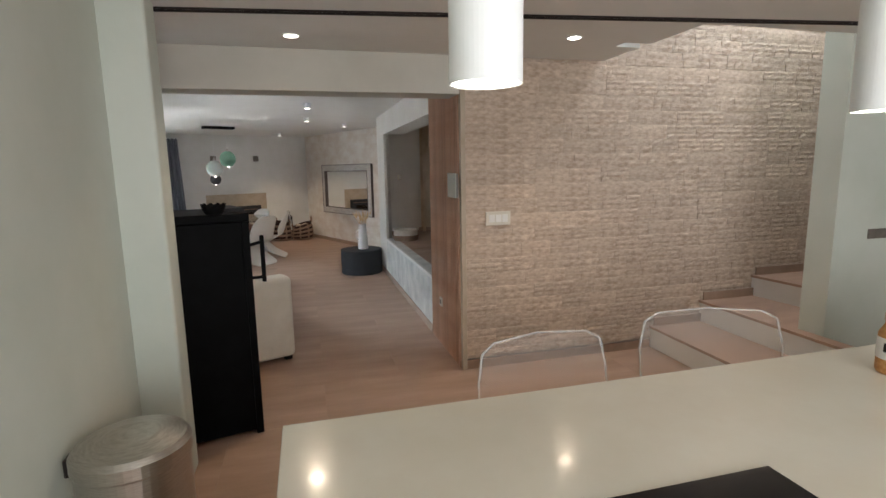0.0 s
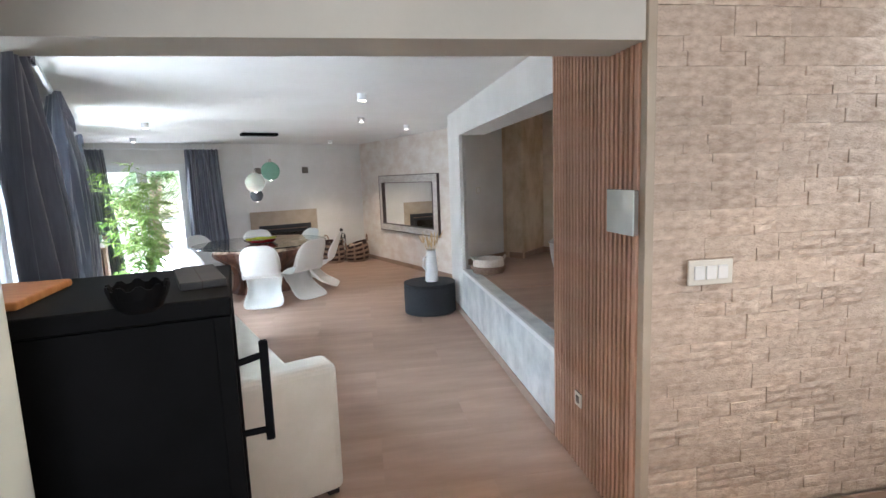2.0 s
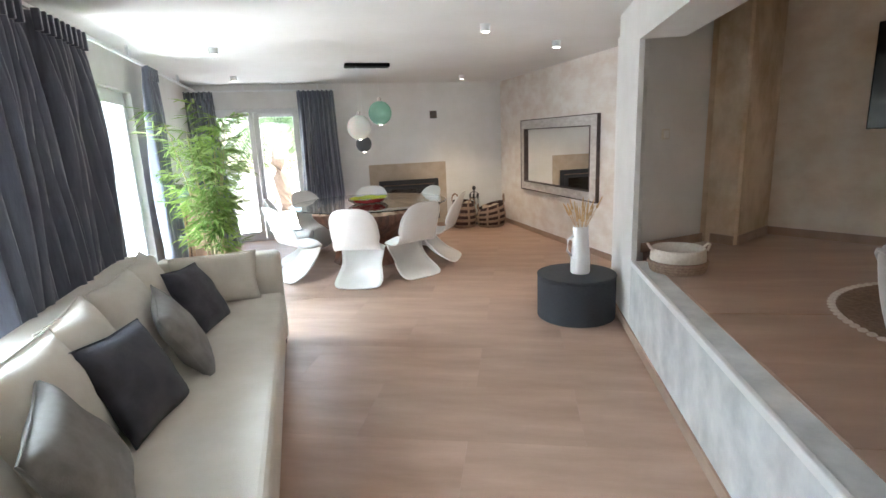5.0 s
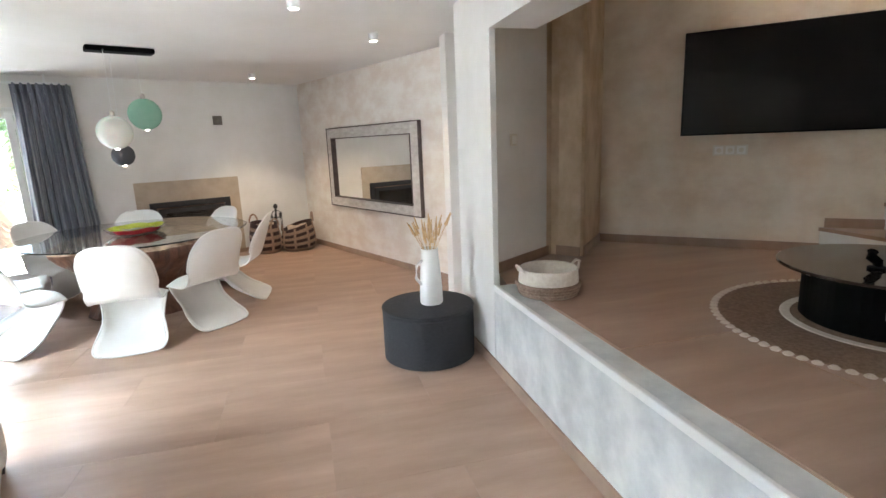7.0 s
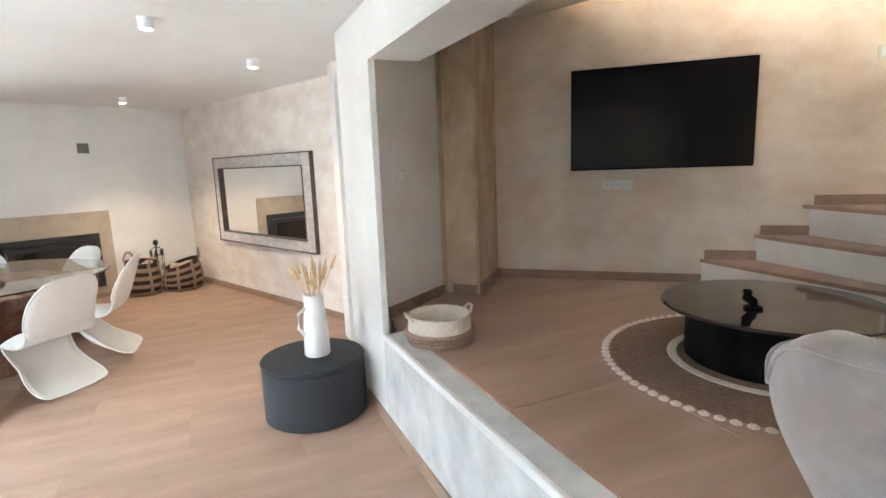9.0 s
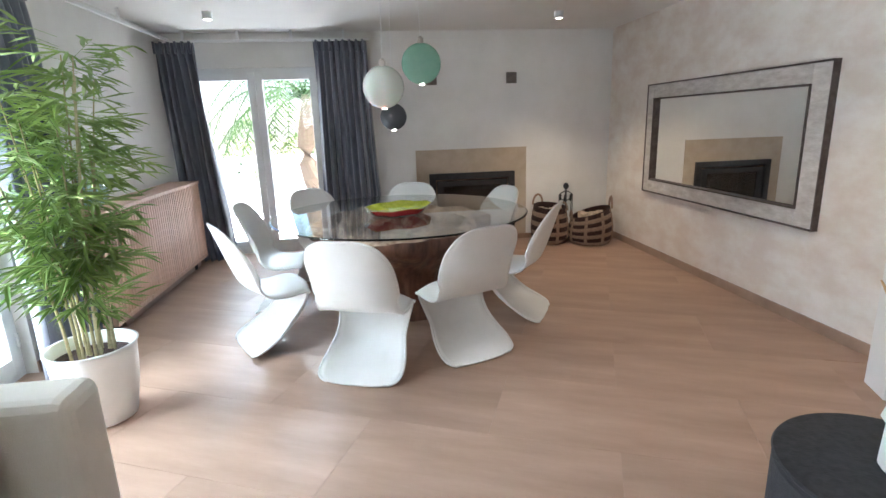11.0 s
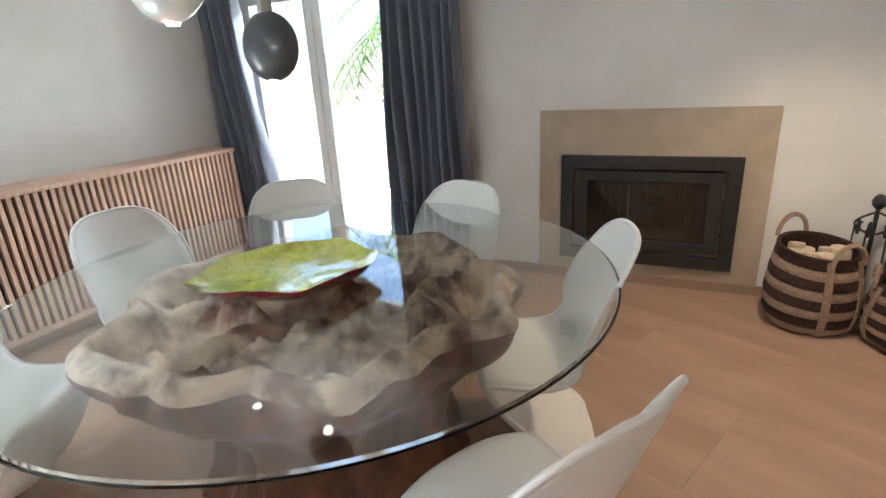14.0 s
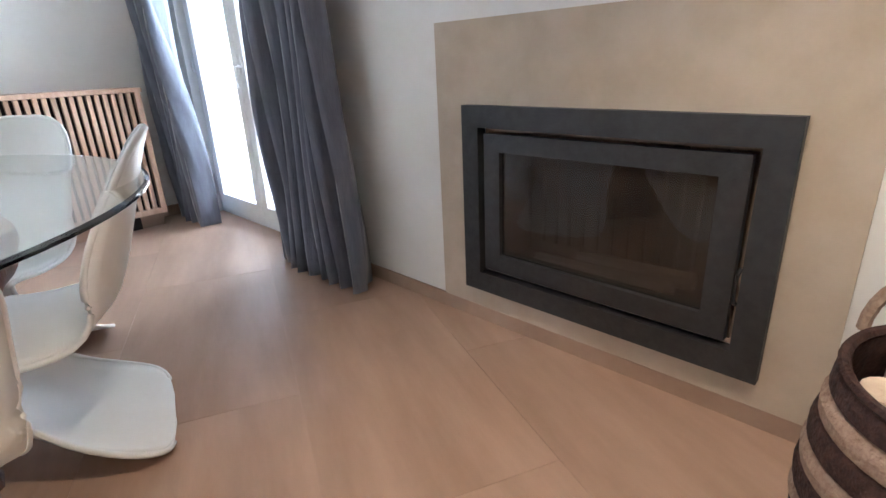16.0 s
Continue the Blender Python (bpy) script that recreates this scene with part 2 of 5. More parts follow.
def lathe(profile, n=40, bm=None, cx=0, cy=0, sx=1.0, sy=1.0, closed=True):
    """Turns (r, z) pairs round the z axis."""
    bm = bm or bmesh.new()
    rings = []
    for r, z in profile:
        rings.append([bm.verts.new((cx + sx * r * math.cos(2 * math.pi * i / n), cy + sy * r * math.sin(2 * math.pi * i / n), z)) for i in range(n)])
    for a, b in zip(rings, rings[1:]):
        for i in range(n):
            bm.faces.new((a[i], a[(i + 1) % n], b[(i + 1) % n], b[i]))
    if closed:
        bm.faces.new(rings[0][::-1])
        bm.faces.new(rings[-1])
    bmesh.ops.recalc_face_normals(bm, faces=bm.faces)
    return bm


def tube(points, r, n=8, bm=None, r1=None):
    """A round bar along points."""
    bm = bm or bmesh.new()
    pts = [Vector(p) for p in points]
    rings = []
    up = Vector((0, 0, 1))
    for i, p in enumerate(pts):
        d = (pts[min(i + 1, len(pts) - 1)] - pts[max(i - 1, 0)]).normalized()
        s = d.cross(up)
        if s.length < 0.05:
            s = d.cross(Vector((0, 1, 0)))
        s.normalize()
        u = s.cross(d)
        rr = r if r1 is None else r + (r1 - r) * i / (len(pts) - 1)
        rings.append([bm.verts.new(p + (s * math.cos(a) + u * math.sin(a)) * rr) for a in (2 * math.pi * k / n for k in range(n))])
    for a, b in zip(rings, rings[1:]):
        for k in range(n):
            bm.faces.new((a[k], a[(k + 1) % n], b[(k + 1) % n], b[k]))
    bm.faces.new(rings[0][::-1])
    bm.faces.new(rings[-1])
    bmesh.ops.recalc_face_normals(bm, faces=bm.faces)
    return bm


def along(p, q):
    """A frame at p whose x axis runs level towards q, with y to its left; and the distance."""
    d = Vector((q[0] - p[0], q[1] - p[1], 0))
    return pose(p[0], p[1], 0, 0, 0, math.degrees(math.atan2(d.y, d.x))), d.length


def setting(name, bm, material, m=None, label="", parent=None):
    return tagged(ob_from(name, bm, material, parent, label, m=m), kind="structure")


def wall_with_holes(name, p, q, z1, thick, holes, material, label, z0=0.0):
    """A wall from p to q; its body lies to the right of p->q. holes: (s0, s1, z0, z1)."""
    m, length = along(p, q)
    bm = bmesh.new()
    cuts = sorted({0.0, length, *[h[0] for h in holes], *[h[1] for h in holes]})
    for a, b in zip(cuts, cuts[1:]):
        mid = (a + b) / 2
        hs = sorted([(h[2], h[3]) for h in holes if h[0] < mid < h[1]])
        z = z0
        for lo, hi in hs:
            if lo > z:
                box(a, b, -thick, 0, z, lo, bm=bm)
            z = hi
        if z < z1:
            box(a, b, -thick, 0, z, z1, bm=bm)
    bmesh.ops.remove_doubles(bm, verts=bm.verts, dist=0.0005)
    return setting(name, bm, material, m, label)


# ---- plan ----
CZ = 2.45
Y0 = 3.83
XR = 1.113
PZ = 0.583

# floor and grounds
bm = prism([(-5.2, 0.15), (-5.2, -8.3), (1.6, -8.9), (0.15, -4.0), (0.15, 0.15)], -0.3, -0.003)
bmesh.ops.transform(bm, matrix=pose(0, 13.3, 0, 0, 0, 23.7), verts=bm.verts)
box(-1.85, 6.1, -3.3, 3.9, -0.3, -0.0032, bm=bm)
setting("floor", bm, FLOOR, label="warm brown wood-look tiled floor")
setting("ground", box(-60, 60, -50, 90, -0.5, -0.32), SOIL, label="dry garden ground round the house")
ROOM = pose(0, 13.3, 0, 0, 0, 23.7)


def rm(x, y, z=0.0, rz=0.0):
    """A pose in the living room's own frame: x along the fireplace wall, y away from the kitchen."""
    return ROOM @ pose(x, y, z, 0, 0, rz)


def rxy(x, y):
    v = ROOM @ Vector((x, y, 0))
    return (v.x, v.y)


# ---- light from the windows and stair shaft, plus added platform and kitchen fills ----
DAY = (0.76, 0.89, 1.0)


for x, y, tx, ty, w, p in ((-8.5, -3.75, -3.0, -3.75, 3.2, 72), (-8.5, -7.2, -3.0, -7.0, 3.2, 66), (-4.12, 4.3, -3.3, -1.8, 3.0, 48)):
    area("sky_light", ROOM @ look((x, y, 3.5), (tx, ty, 1.0)), w, 1.1, p, DAY, 110)
# lamps added low outside the windows to imitate daylight bouncing off the terrace
for x, y, tx, ty, w, p in ((-5.8, -3.75, -2.6, -3.75, 1.7, 34), (-5.8, -7.2, -2.6, -7.0, 1.7, 32), (-4.12, 0.8, -3.3, -2.4, 1.35, 20)):
    area("terrace_bounce", ROOM @ look((x, y, 0.04), (tx, ty, 2.45)), w, 0.7, p, (0.93, 0.96, 1.0))
area("stair_shaft_light", look((3.9, 3.25, 3.9), (3.8, 3.35, 0)), 2.4, 0.7, 19, (0.86, 0.92, 1.0))
# added fill lamp high over the platform, with no known source
area("platform_fill", look((2.3, 5.0, 3.33), (2.7, 6.8, 0.9)), 1.8, 1.3, 190, (1.0, 0.91, 0.82), 160)
# added fill at the kitchen's blind end; that wall has no window
area("kitchen_fill", look((1.2, -2.6, 1.7), (0.6, 3, 1.2)), 3.0, 1.8, 42, (0.97, 0.98, 1.0))

# ---- ceilings, walls ----
setting("ceiling", prism([(-1.9, 3.97), (-2.55, 4.4), rxy(-5.45, -7.0), rxy(-5.45, 0.35), rxy(0.3, 0.35), rxy(0.3, -4.6), (1.18, 8.35), (1.18, 3.97)], CZ, CZ + 0.25), CEIL, None, "smooth white painted living room ceiling")
wall_with_holes("wall_north", rxy(0.3, 0), rxy(-3.42, 0), CZ, 0.3, [(1.575, 2.465, 0.225, 0.775)], WHITE, "plain off-white plastered fireplace wall")
for x0, x1, z0 in ((-5.35, -4.85, 0), (-4.85, -3.42, 2.09)):
    setting("wall_north", box(x0, x1, 0, 0.3, z0, CZ), WHITE, ROOM, "plain off-white wall round the garden door")
for y0, y1, z0 in ((-2.87, 0, 0), (-4.62, -2.87, 2.09), (-6.32, -4.62, 0), (-8.05, -6.32, 2.09), (-9.2, -8.05, 0)):
    setting("wall_west", box(-5.35, -5.05, y0, y1, z0, CZ), WHITE, ROOM, "off-white plastered wall with tall garden windows")
setting("wall_east", box(0, 0.3, -4.75, 0, 0, 3.2), STUCCO, ROOM, "mottled pale lime stucco wall")
setting("pillar", prism([(XR, 7.78), (XR, 8.49), (1.9, 8.95), (2.1, 8.62), (1.86, 8.47), (1.24, 8.05), (1.15, 7.78)], 0, 3.4), WHITE, label="white plastered wall end between dining area and platform")
setting("niche_wall", prism([(1.81, 8.435), (1.86, 8.455), (1.905, 8.42), (2.02, 8.28), (2.05, 8.285), (2.485, 8.755), (2.45, 9.2), (2.0, 8.9), (1.81, 8.6)], PZ, 3.4), STUCCO_B, label="warm mottled stucco corner of the platform")
TV_M, _ = along((2.48, 8.76), (3.46, 7.86))
setting("tv_wall", box(0, 2.78, 0, 0.3, PZ, 3.4), STUCCO_W, TV_M, "warm cream lime stucco wall with brown mottling")
setting("low_wall", box(XR, XR + 0.14, 4.83, 7.77, 0, PZ - 0.004), PONY, label="pale marbled low wall under the platform edge")
setting("trim", box(XR - 0.008, XR + 0.02, 4.83, 7.77, PZ - 0.035, PZ + 0.004, 0.006), WHITE, label="white plaster edge strip along the platform")
setting("platform", prism([(XR + 0.14, 4.1), (XR + 0.14, 7.77), (1.2, 7.78), (1.26, 8.05), (1.86, 8.47), (2.48, 8.76), (6.6, 8.76), (6.6, 4.1)], 0.3, PZ), FLOOR, label="raised sitting platform floored in brown wood-look tile")
setting("beam", box(XR, XR + 0.30, Y0 + 0.28, 7.78, 2.15, 3.4), WHITE, label="white plastered beam over the platform opening")
setting("slat_wall", box(XR + 0.03, XR + 0.30, Y0 + 0.03, 4.83, 0, 3.4), WHITE, label="wall behind the oak slats")
setting("header", box(-2.2, XR + 0.03, Y0, Y0 + 0.28, 2.19, 2.8), BEIGE, label="pale beige plastered header over the wide opening")
setting("header_wall", box(-2.6, -1.72, Y0, Y0 + 0.28, 0, 2.8), WHITE, label="white wall beside the wide opening")
setting("side_wall", box(-1.9, -1.75, 2.9, Y0, 0, 2.8), WHITE, label="white wall behind the black cabinet")
setting("stone_wall", box(XR + 0.03, 6.0, Y0 + 0.03, Y0 + 0.27, 0, 4.2), MORTAR, label="mortar bed behind split travertine cladding")
setting("trim", box(XR - 0.004, XR + 0.035, Y0 - 0.02, Y0 + 0.03, 0, 2.47, 0.004), FPSTONE, label="slim sandy corner trim beside the cladding")
setting("kitchen_wall_west", box(-1.9, -0.93, -3.2, 2.76, 0, 2.47), KWALL, label="pale grey-green painted kitchen wall")
setting("kitchen_jamb", box(-1.9, -0.73, 2.76, 2.95, 0, 2.47, 0.015, 3), KWALL, label="pale painted end of the kitchen wall")
setting("kitchen_wall_south", box(-1.9, 6, -3.4, -3.2, 0, 2.8), KWALL, label="plain pale kitchen wall")
setting("kitchen_wall_east", box(6, 6.2, -3.4, Y0, 0, 4.2), KWALL, label="plain pale kitchen wall")
setting("stair_wall", box(3.5, 6, 2.72, 2.92, 0, 4.2), KWALL, label="pale grey-green painted wall beside the stairs")
bm = bmesh.new()
for x0, x1, y0, y1 in ((-1.9, 2.13, -3.4, Y0), (2.13, 2.33, -3.4, 3.24), (2.13, 2.33, 3.36, Y0), (2.33, 6, -3.4, 2.72)):
    box(x0, x1, y0, y1, 2.47, 2.72, bm=bm)
setting("kitchen_ceiling", bm, CEIL, label="white kitchen ceiling with recessed lights and a stair opening")
setting("shaft_wall", box(2.25, 2.33, 2.72, Y0, 2.72, 4.2), WHITE, label="white wall of the stair shaft")
# unseen lid, added so that no direct sun falls down the shaft
setting("shaft_lid", box(2.2, 6.2, 2.6, 4.2, 4.2, 4.3), WHITE, label="unseen white lid added to shut sun out of the stair shaft")
setting("platform_ceiling", box(XR, 7.8, 3.8, 9.4, 3.4, 3.55), CEIL, label="white ceiling high over the platform")
for y in (0.0, 0.045):
    setting("ceiling_track", box(-0.9, 4.3, y, y + 0.016, 2.462, 2.473), DARK, pose(-0.87, 3.03, 0, 0, 0, -7.5), label="thin dark sliding panel track in the ceiling")

# landing, upper door
setting("landing", prism([(4.17, 7.20), (3.93, 6.27), (3.62, 6.2), (3.62, 4.1), (7.8, 4.1), (7.8, 8.2), (4.6, 7.3)], PZ, 1.155), RISER, label="white block carrying the upper landing")
setting("landing_floor", prism([(4.14, 7.24), (3.90, 6.25), (3.60, 6.18), (3.60, 4.1), (7.8, 4.1), (7.8, 8.2), (4.6, 7.3)], 1.159, 1.185), FLOOR, label="brown tiled upper landing")
setting("landing_wall", box(4.55, 7.8, 7.42, 7.6, 1.15, 3.4), WDOOR, label="cream wall at the back of the landing")
setting("landing_wall_end", box(7.5, 7.7, 4.0, 7.5, 1.15, 3.4), WDOOR, label="cream wall closing the landing")
setting("landing_side_wall", box(XR + 0.3, 7.7, Y0 + 0.27, Y0 + 0.35, 0.5, 3.4), WHITE, label="white wall behind the platform")
for i, (a, b, z) in enumerate((((3.66, 7.67), (3.62, 6.23), 0.774), ((3.93, 7.43), (3.76, 6.24), 0.965))):
    setting("step", prism([a, b, (b[0] + 0.5, b[1]), (4.6, 7.1), (a[0] + 0.5, a[1] - 0.4)], PZ, z - 0.026), RISER, label="white painted step riser")
    setting("tread", prism([(a[0] - 0.015, a[1]), (b[0] - 0.015, b[1]), (b[0] + 0.5, b[1]), (4.6, 7.1), (a[0] + 0.5, a[1] - 0.4)], z - 0.025, z), FLOOR, label="brown tiled step tread")
door = thing("door_upper", pose(5.55, 7.36, 1.186, 0, 0, -2), "cream panelled door with a narrow glazed strip, slightly open on the landing", "door")
part("leaf", box(0, 0.86, -0.02, 0.02, 0.01, 2.05, 0.004), WDOOR, door)
# no lamp here: emission gives the glass its daylight
part("glass_strip", box(0.30, 0.62, -0.026, -0.021, 1.25, 1.95), mat("glowing_pane", (0.9, 0.92, 0.95), 0.1, emit=(0.95, 0.97, 1.0), strength=0.6), door, "glazed strip glowing in place of daylight")
part("panel_moulding", box(0.10, 0.115, -0.028, -0.021, 0.2, 1.1), DARK, door, "thin dark groove line")
part("panel_moulding", box(0.74, 0.755, -0.028, -0.021, 0.2, 1.1), DARK, door, "thin dark groove line")
part("handle", tube([(0.06, -0.06, 1.02), (0.17, -0.06, 1.02)], 0.009), STEEL, door, "steel lever handle")
part("jamb", box(-0.07, -0.005, -0.06, 0.03, 0, 2.12, 0.004), FRAME, door)
part("jamb", box(0.865, 0.93, -0.06, 0.03, 0, 2.12, 0.004), FRAME, door)
sw = thing("light_switch", pose(0, 0, 0) @ TV_M @ pose(2.66, -0.006, 2.2), "ivory double light switch on the warm stucco wall", "light switch")
part("plate", box(-0.045, 0.045, -0.006, 0.006, -0.045, 0.045, 0.004), SWITCH, sw)
part("rocker", box(-0.03, 0.03, -0.012, -0.004, -0.028, 0.028, 0.003), PLASTIC, sw)

# kitchen stairs
KS = ((2.90, 2.84, 0.195), (3.42, 3.38, 0.39), (4.0, 4.08, 0.585))
for i, (xa, xb, z) in enumerate(KS):
    y0 = 1.6 if xb < 3.45 else 2.92
    setting("stair", prism([(xa, Y0 + 0.03), (6, Y0 + 0.03), (6, 2.92), (3.49, 2.92), (3.49, y0), (xb, y0)] if xb < 3.45 else [(xa, Y0 + 0.03), (6, Y0 + 0.03), (6, y0), (xb, y0)], z - 0.195, z - 0.022), RISER, label="cream painted stair riser")
    setting("stair_tread", prism([(xa - 0.012, Y0 + 0.03), (6, Y0 + 0.03), (6, 2.92), (3.49, 2.92), (3.49, y0), (xb - 0.012, y0)] if xb < 3.45 else [(xa - 0.012, Y0 + 0.03), (6, Y0 + 0.03), (6, y0), (xb - 0.012, y0)], z - 0.0215, z), FLOOR, label="brown tiled stair tread")
# skirtings
def skirt(p, q, z=0.0, h=0.075, side=-1):
    m, l = along(p, q)
    bm = box(0, l, 0, side * 0.012, z, z + h) if side > 0 else box(0, l, side * 0.012, 0, z, z + h)
    setting("baseboard", bm, SKIRT, m, "brown tile skirting")


skirt((XR + 0.036, Y0 - 0.002), (2.88, Y0 - 0.002))
skirt((2.92, Y0 - 0.002), (3.42, Y0 - 0.002), 0.195)
skirt((3.44, Y0 - 0.002), (4.0, Y0 - 0.002), 0.39)
skirt((4.02, Y0 - 0.002), (5.9, Y0 - 0.002), 0.585)
skirt(rxy(-3.42, 0), rxy(-2.40, 0), 0, 0.06)
skirt(rxy(-2.40, 0), rxy(-1.04, 0), 0, 0.06)
skirt(rxy(-1.04, 0), rxy(0, 0), 0, 0.06)
skirt(rxy(0, 0), rxy(0, -4.75))
skirt(rxy(-5.05, -2.87), rxy(-5.05, 0))
skirt((XR, 8.49), (XR, 7.78), side=-1)
skirt((XR, 7.78), (XR, 4.83), side=-1)
skirt((1.24, 8.05), (1.85, 8.47), PZ)
skirt((1.895, 8.43), (2.02, 8.28), PZ)
skirt((2.05, 8.285), (2.48, 8.755), PZ)
skirt((2.48, 8.76), (3.67, 7.67), PZ, 0.07)
skirt((3.68, 7.66), (3.94, 7.42), 0.774, 0.07)
skirt((3.95, 7.41), (4.18, 7.2), 0.965, 0.07)
skirt((4.19, 7.19), (4.52, 6.885), 1.185, 0.07)


# ---- windows ----
def french_window(name, m, w, h, handle_side=1):
    """Two leaves in a frame that starts at the origin and runs along x; the room is on the -y side."""
    e = tagged(new(name), "white pvc double-leaf garden window", kind="structure")
    e.matrix_basis = m
    bm = bmesh.new()
    for a in ((0, 0.045, 0.0, h), (w - 0.045, w, 0.0, h)):
        box(a[0], a[1], 0, 0.07, a[2], a[3], 0.004, 1, bm)
    box(0.045, w - 0.045, 0, 0.07, h - 0.045, h, bm=bm)
    box(0.045, w - 0.045, 0, 0.07, 0, 0.04, bm=bm)
    part("window_frame", bm, FRAME, e)
    for i in (0, 1):
        x0, x1 = (0.048, w / 2 - 0.003) if i == 0 else (w / 2 + 0.003, w - 0.048)
        bm = bmesh.new()
        box(x0, x0 + 0.075, -0.02, 0.045, 0.045, h - 0.048, 0.006, 2, bm)
        box(x1 - 0.075, x1, -0.02, 0.045, 0.045, h - 0.048, 0.006, 2, bm)
        box(x0 + 0.075, x1 - 0.075, -0.02, 0.045, h - 0.125, h - 0.048, bm=bm)
        box(x0 + 0.075, x1 - 0.075, -0.02, 0.045, 0.045, 0.15, bm=bm)
        leaf = part("window_leaf", bm, FRAME, e)
        g = part("pane", box(x0 + 0.07, x1 - 0.07, 0.008, 0.02, 0.14, h - 0.12), GLASS, leaf, "clear glass pane")
        g.visible_shadow = False
    hx = w / 2 + 0.045 * handle_side
    bm = tube([(hx, -0.02, 1.02), (hx, -0.065, 1.02), (hx, -0.065, 0.90)], 0.010)
    box(hx - 0.016, hx + 0.016, -0.028, -0.018, 0.97, 1.09, 0.003, 1, bm)
    part("handle", bm, FRAME, e, "white lever handle")
    bm = bmesh.new()
    for z in (0.2, 1.0, h - 0.25):
        for x in (0.03, w - 0.05):
            box(x, x + 0.02, -0.03, 0.0, z, z + 0.09, 0.004, 1, bm)
    part("hinge", bm, FRAME, e)
    return e


french_window("window_north", rm(-4.85, 0.06), 1.43, 2.09)
french_window("window_west", rm(-5.12, -4.62, 0, 90), 1.75, 2.09)
french_window("window_west_near", rm(-5.12, -8.05, 0, 90), 1.73, 2.09)


# ---- curtains ----
def curtain(m, w0, w1, h, folds, seed, lean=0.0, depth=0.07):
    """Hangs in the xz plane: w0 wide at the top, w1 at the hem."""
    rnd = random.Random(seed)
    ph = [rnd.uniform(0, 6.28) for _ in range(4)]
    e = thing("curtain", m, "floor-length slate blue-grey pleated curtain beside a white window", "curtain", "living room curtains")
    bm = bmesh.new()
    nx, nz = folds * 10, 26
    rows = []
    for j in range(nz + 1):
        v = j / nz
        z = h * (1 - v)
        row = []
        for i in range(nx + 1):
            u = i / nx
            uu = u + 0.012 * math.sin(9 * u + 5 * v + ph[0])
            w = w0 + (w1 - w0) * v ** 1.3
            x = (uu - 0.5) * w + lean * v
            top = max(0.0, 1 - v * 14)
            a = 2 * math.pi * folds * uu
            d = depth * (0.42 + 0.58 * min(1, v * 5)) * (0.75 + 0.25 * math.sin(3 * u * math.pi + ph[1]))
            y = d * (math.sin(a + 0.8 * math.sin(3.1 * v + ph[2])) * (1 - 0.5 * top) + 0.28 * math.sin(2.3 * a + ph[3] + 2 * v))
            y += 0.02 * math.sin(7 * v + 9 * u + ph[1])
            row.append(bm.verts.new((x, y, z + 0.006 * math.sin(a) * v)))
        rows.append(row)
    for a, b in zip(rows, rows[1:]):
        for i in range(nx):
            bm.faces.new((a[i], a[i + 1], b[i + 1], b[i]))
    ob = part("cloth", bm, CURT, e, smooth=True)
    s = ob.modifiers.new("thick", "SOLIDIFY")
    s.thickness = 0.003
    bm = bmesh.new()
    for i in range(folds):
        x = (-0.5 + (i + 0.5) / folds) * w0
        box(x - 0.012, x + 0.012, -depth * 0.7, -depth * 0.2, h - 0.11, h + 0.01, 0.004, 1, bm)
    part("pleat", bm, CURT, e)
    return e


curtain(rm(-4.87, -0.17), 0.42, 0.46, 2.33, 6, 1, 0.13)
curtain(rm(-3.17, -0.16), 0.56, 0.70, 2.33, 8, 2, 0.03)
curtain(rm(-4.90, -2.74, 0, 90), 0.42, 0.58, 2.33, 6, 3, -0.02, 0.08)
curtain(rm(-4.90, -4.85, 0, 90), 0.75, 0.8, 2.33, 9, 4, 0.05, 0.085)
curtain(rm(-4.90, -5.75, 0, 90), 0.80, 0.95, 2.33, 9, 5, 0.1, 0.085)
curtain(rm(-4.90, -7.75, 0, 90), 0.45, 0.5, 2.33, 6, 6, 0.0, 0.07)
for m, l in ((rm(-5.05, -0.13), 2.2), (rm(-4.9, -8.6, 0, 90), 8.4)):
    rail = thing("curtain_rail", m, "slim white curtain rail fixed under the ceiling", "curtain rail")
    part("track", box(0, l, -0.012, 0.012, 2.335, 2.36, 0.003), FRAME, rail)
    for k in range(4):
        x = l * (k + 0.5) / 4
        part("bracket", box(x - 0.012, x + 0.012, -0.01, 0.01, 2.36, CZ), FRAME, rail)

def ring_frame(x0, x1, z0, z1, a0, a1, b0, b1_, y0, y1, bev=0.0):
    """One flat frame with a rectangular hole, facing -y."""
    bm = bmesh.new()
    loops = []
    for y in (y0, y1):
        loops.append([bm.verts.new((x, y, z)) for x, z in ((x0, z0), (x1, z0), (x1, z1), (x0, z1))])
        loops.append([bm.verts.new((x, y, z)) for x, z in ((a0, b0), (a1, b0), (a1, b1_), (a0, b1_))])
    fo, fi, bo, bi = loops
    for i in range(4):
        j = (i + 1) % 4
        for q in ((fo[i], fo[j], fi[j], fi[i]), (bo[i], bo[j], bi[j], bi[i]), (fo[i], fo[j], bo[j], bo[i]), (fi[i], fi[j], bi[j], bi[i])):
            bm.faces.new(q)
    bmesh.ops.recalc_face_normals(bm, faces=bm.faces)
    if bev:
        es = [e for e in bm.edges if all(v.co.y == y0 for v in e.verts) and (all(v in fo for v in e.verts) or all(v in fi for v in e.verts))]
        bmesh.ops.bevel(bm, geom=es, offset=bev, segments=2, profile=0.5, affect="EDGES")
    return bm


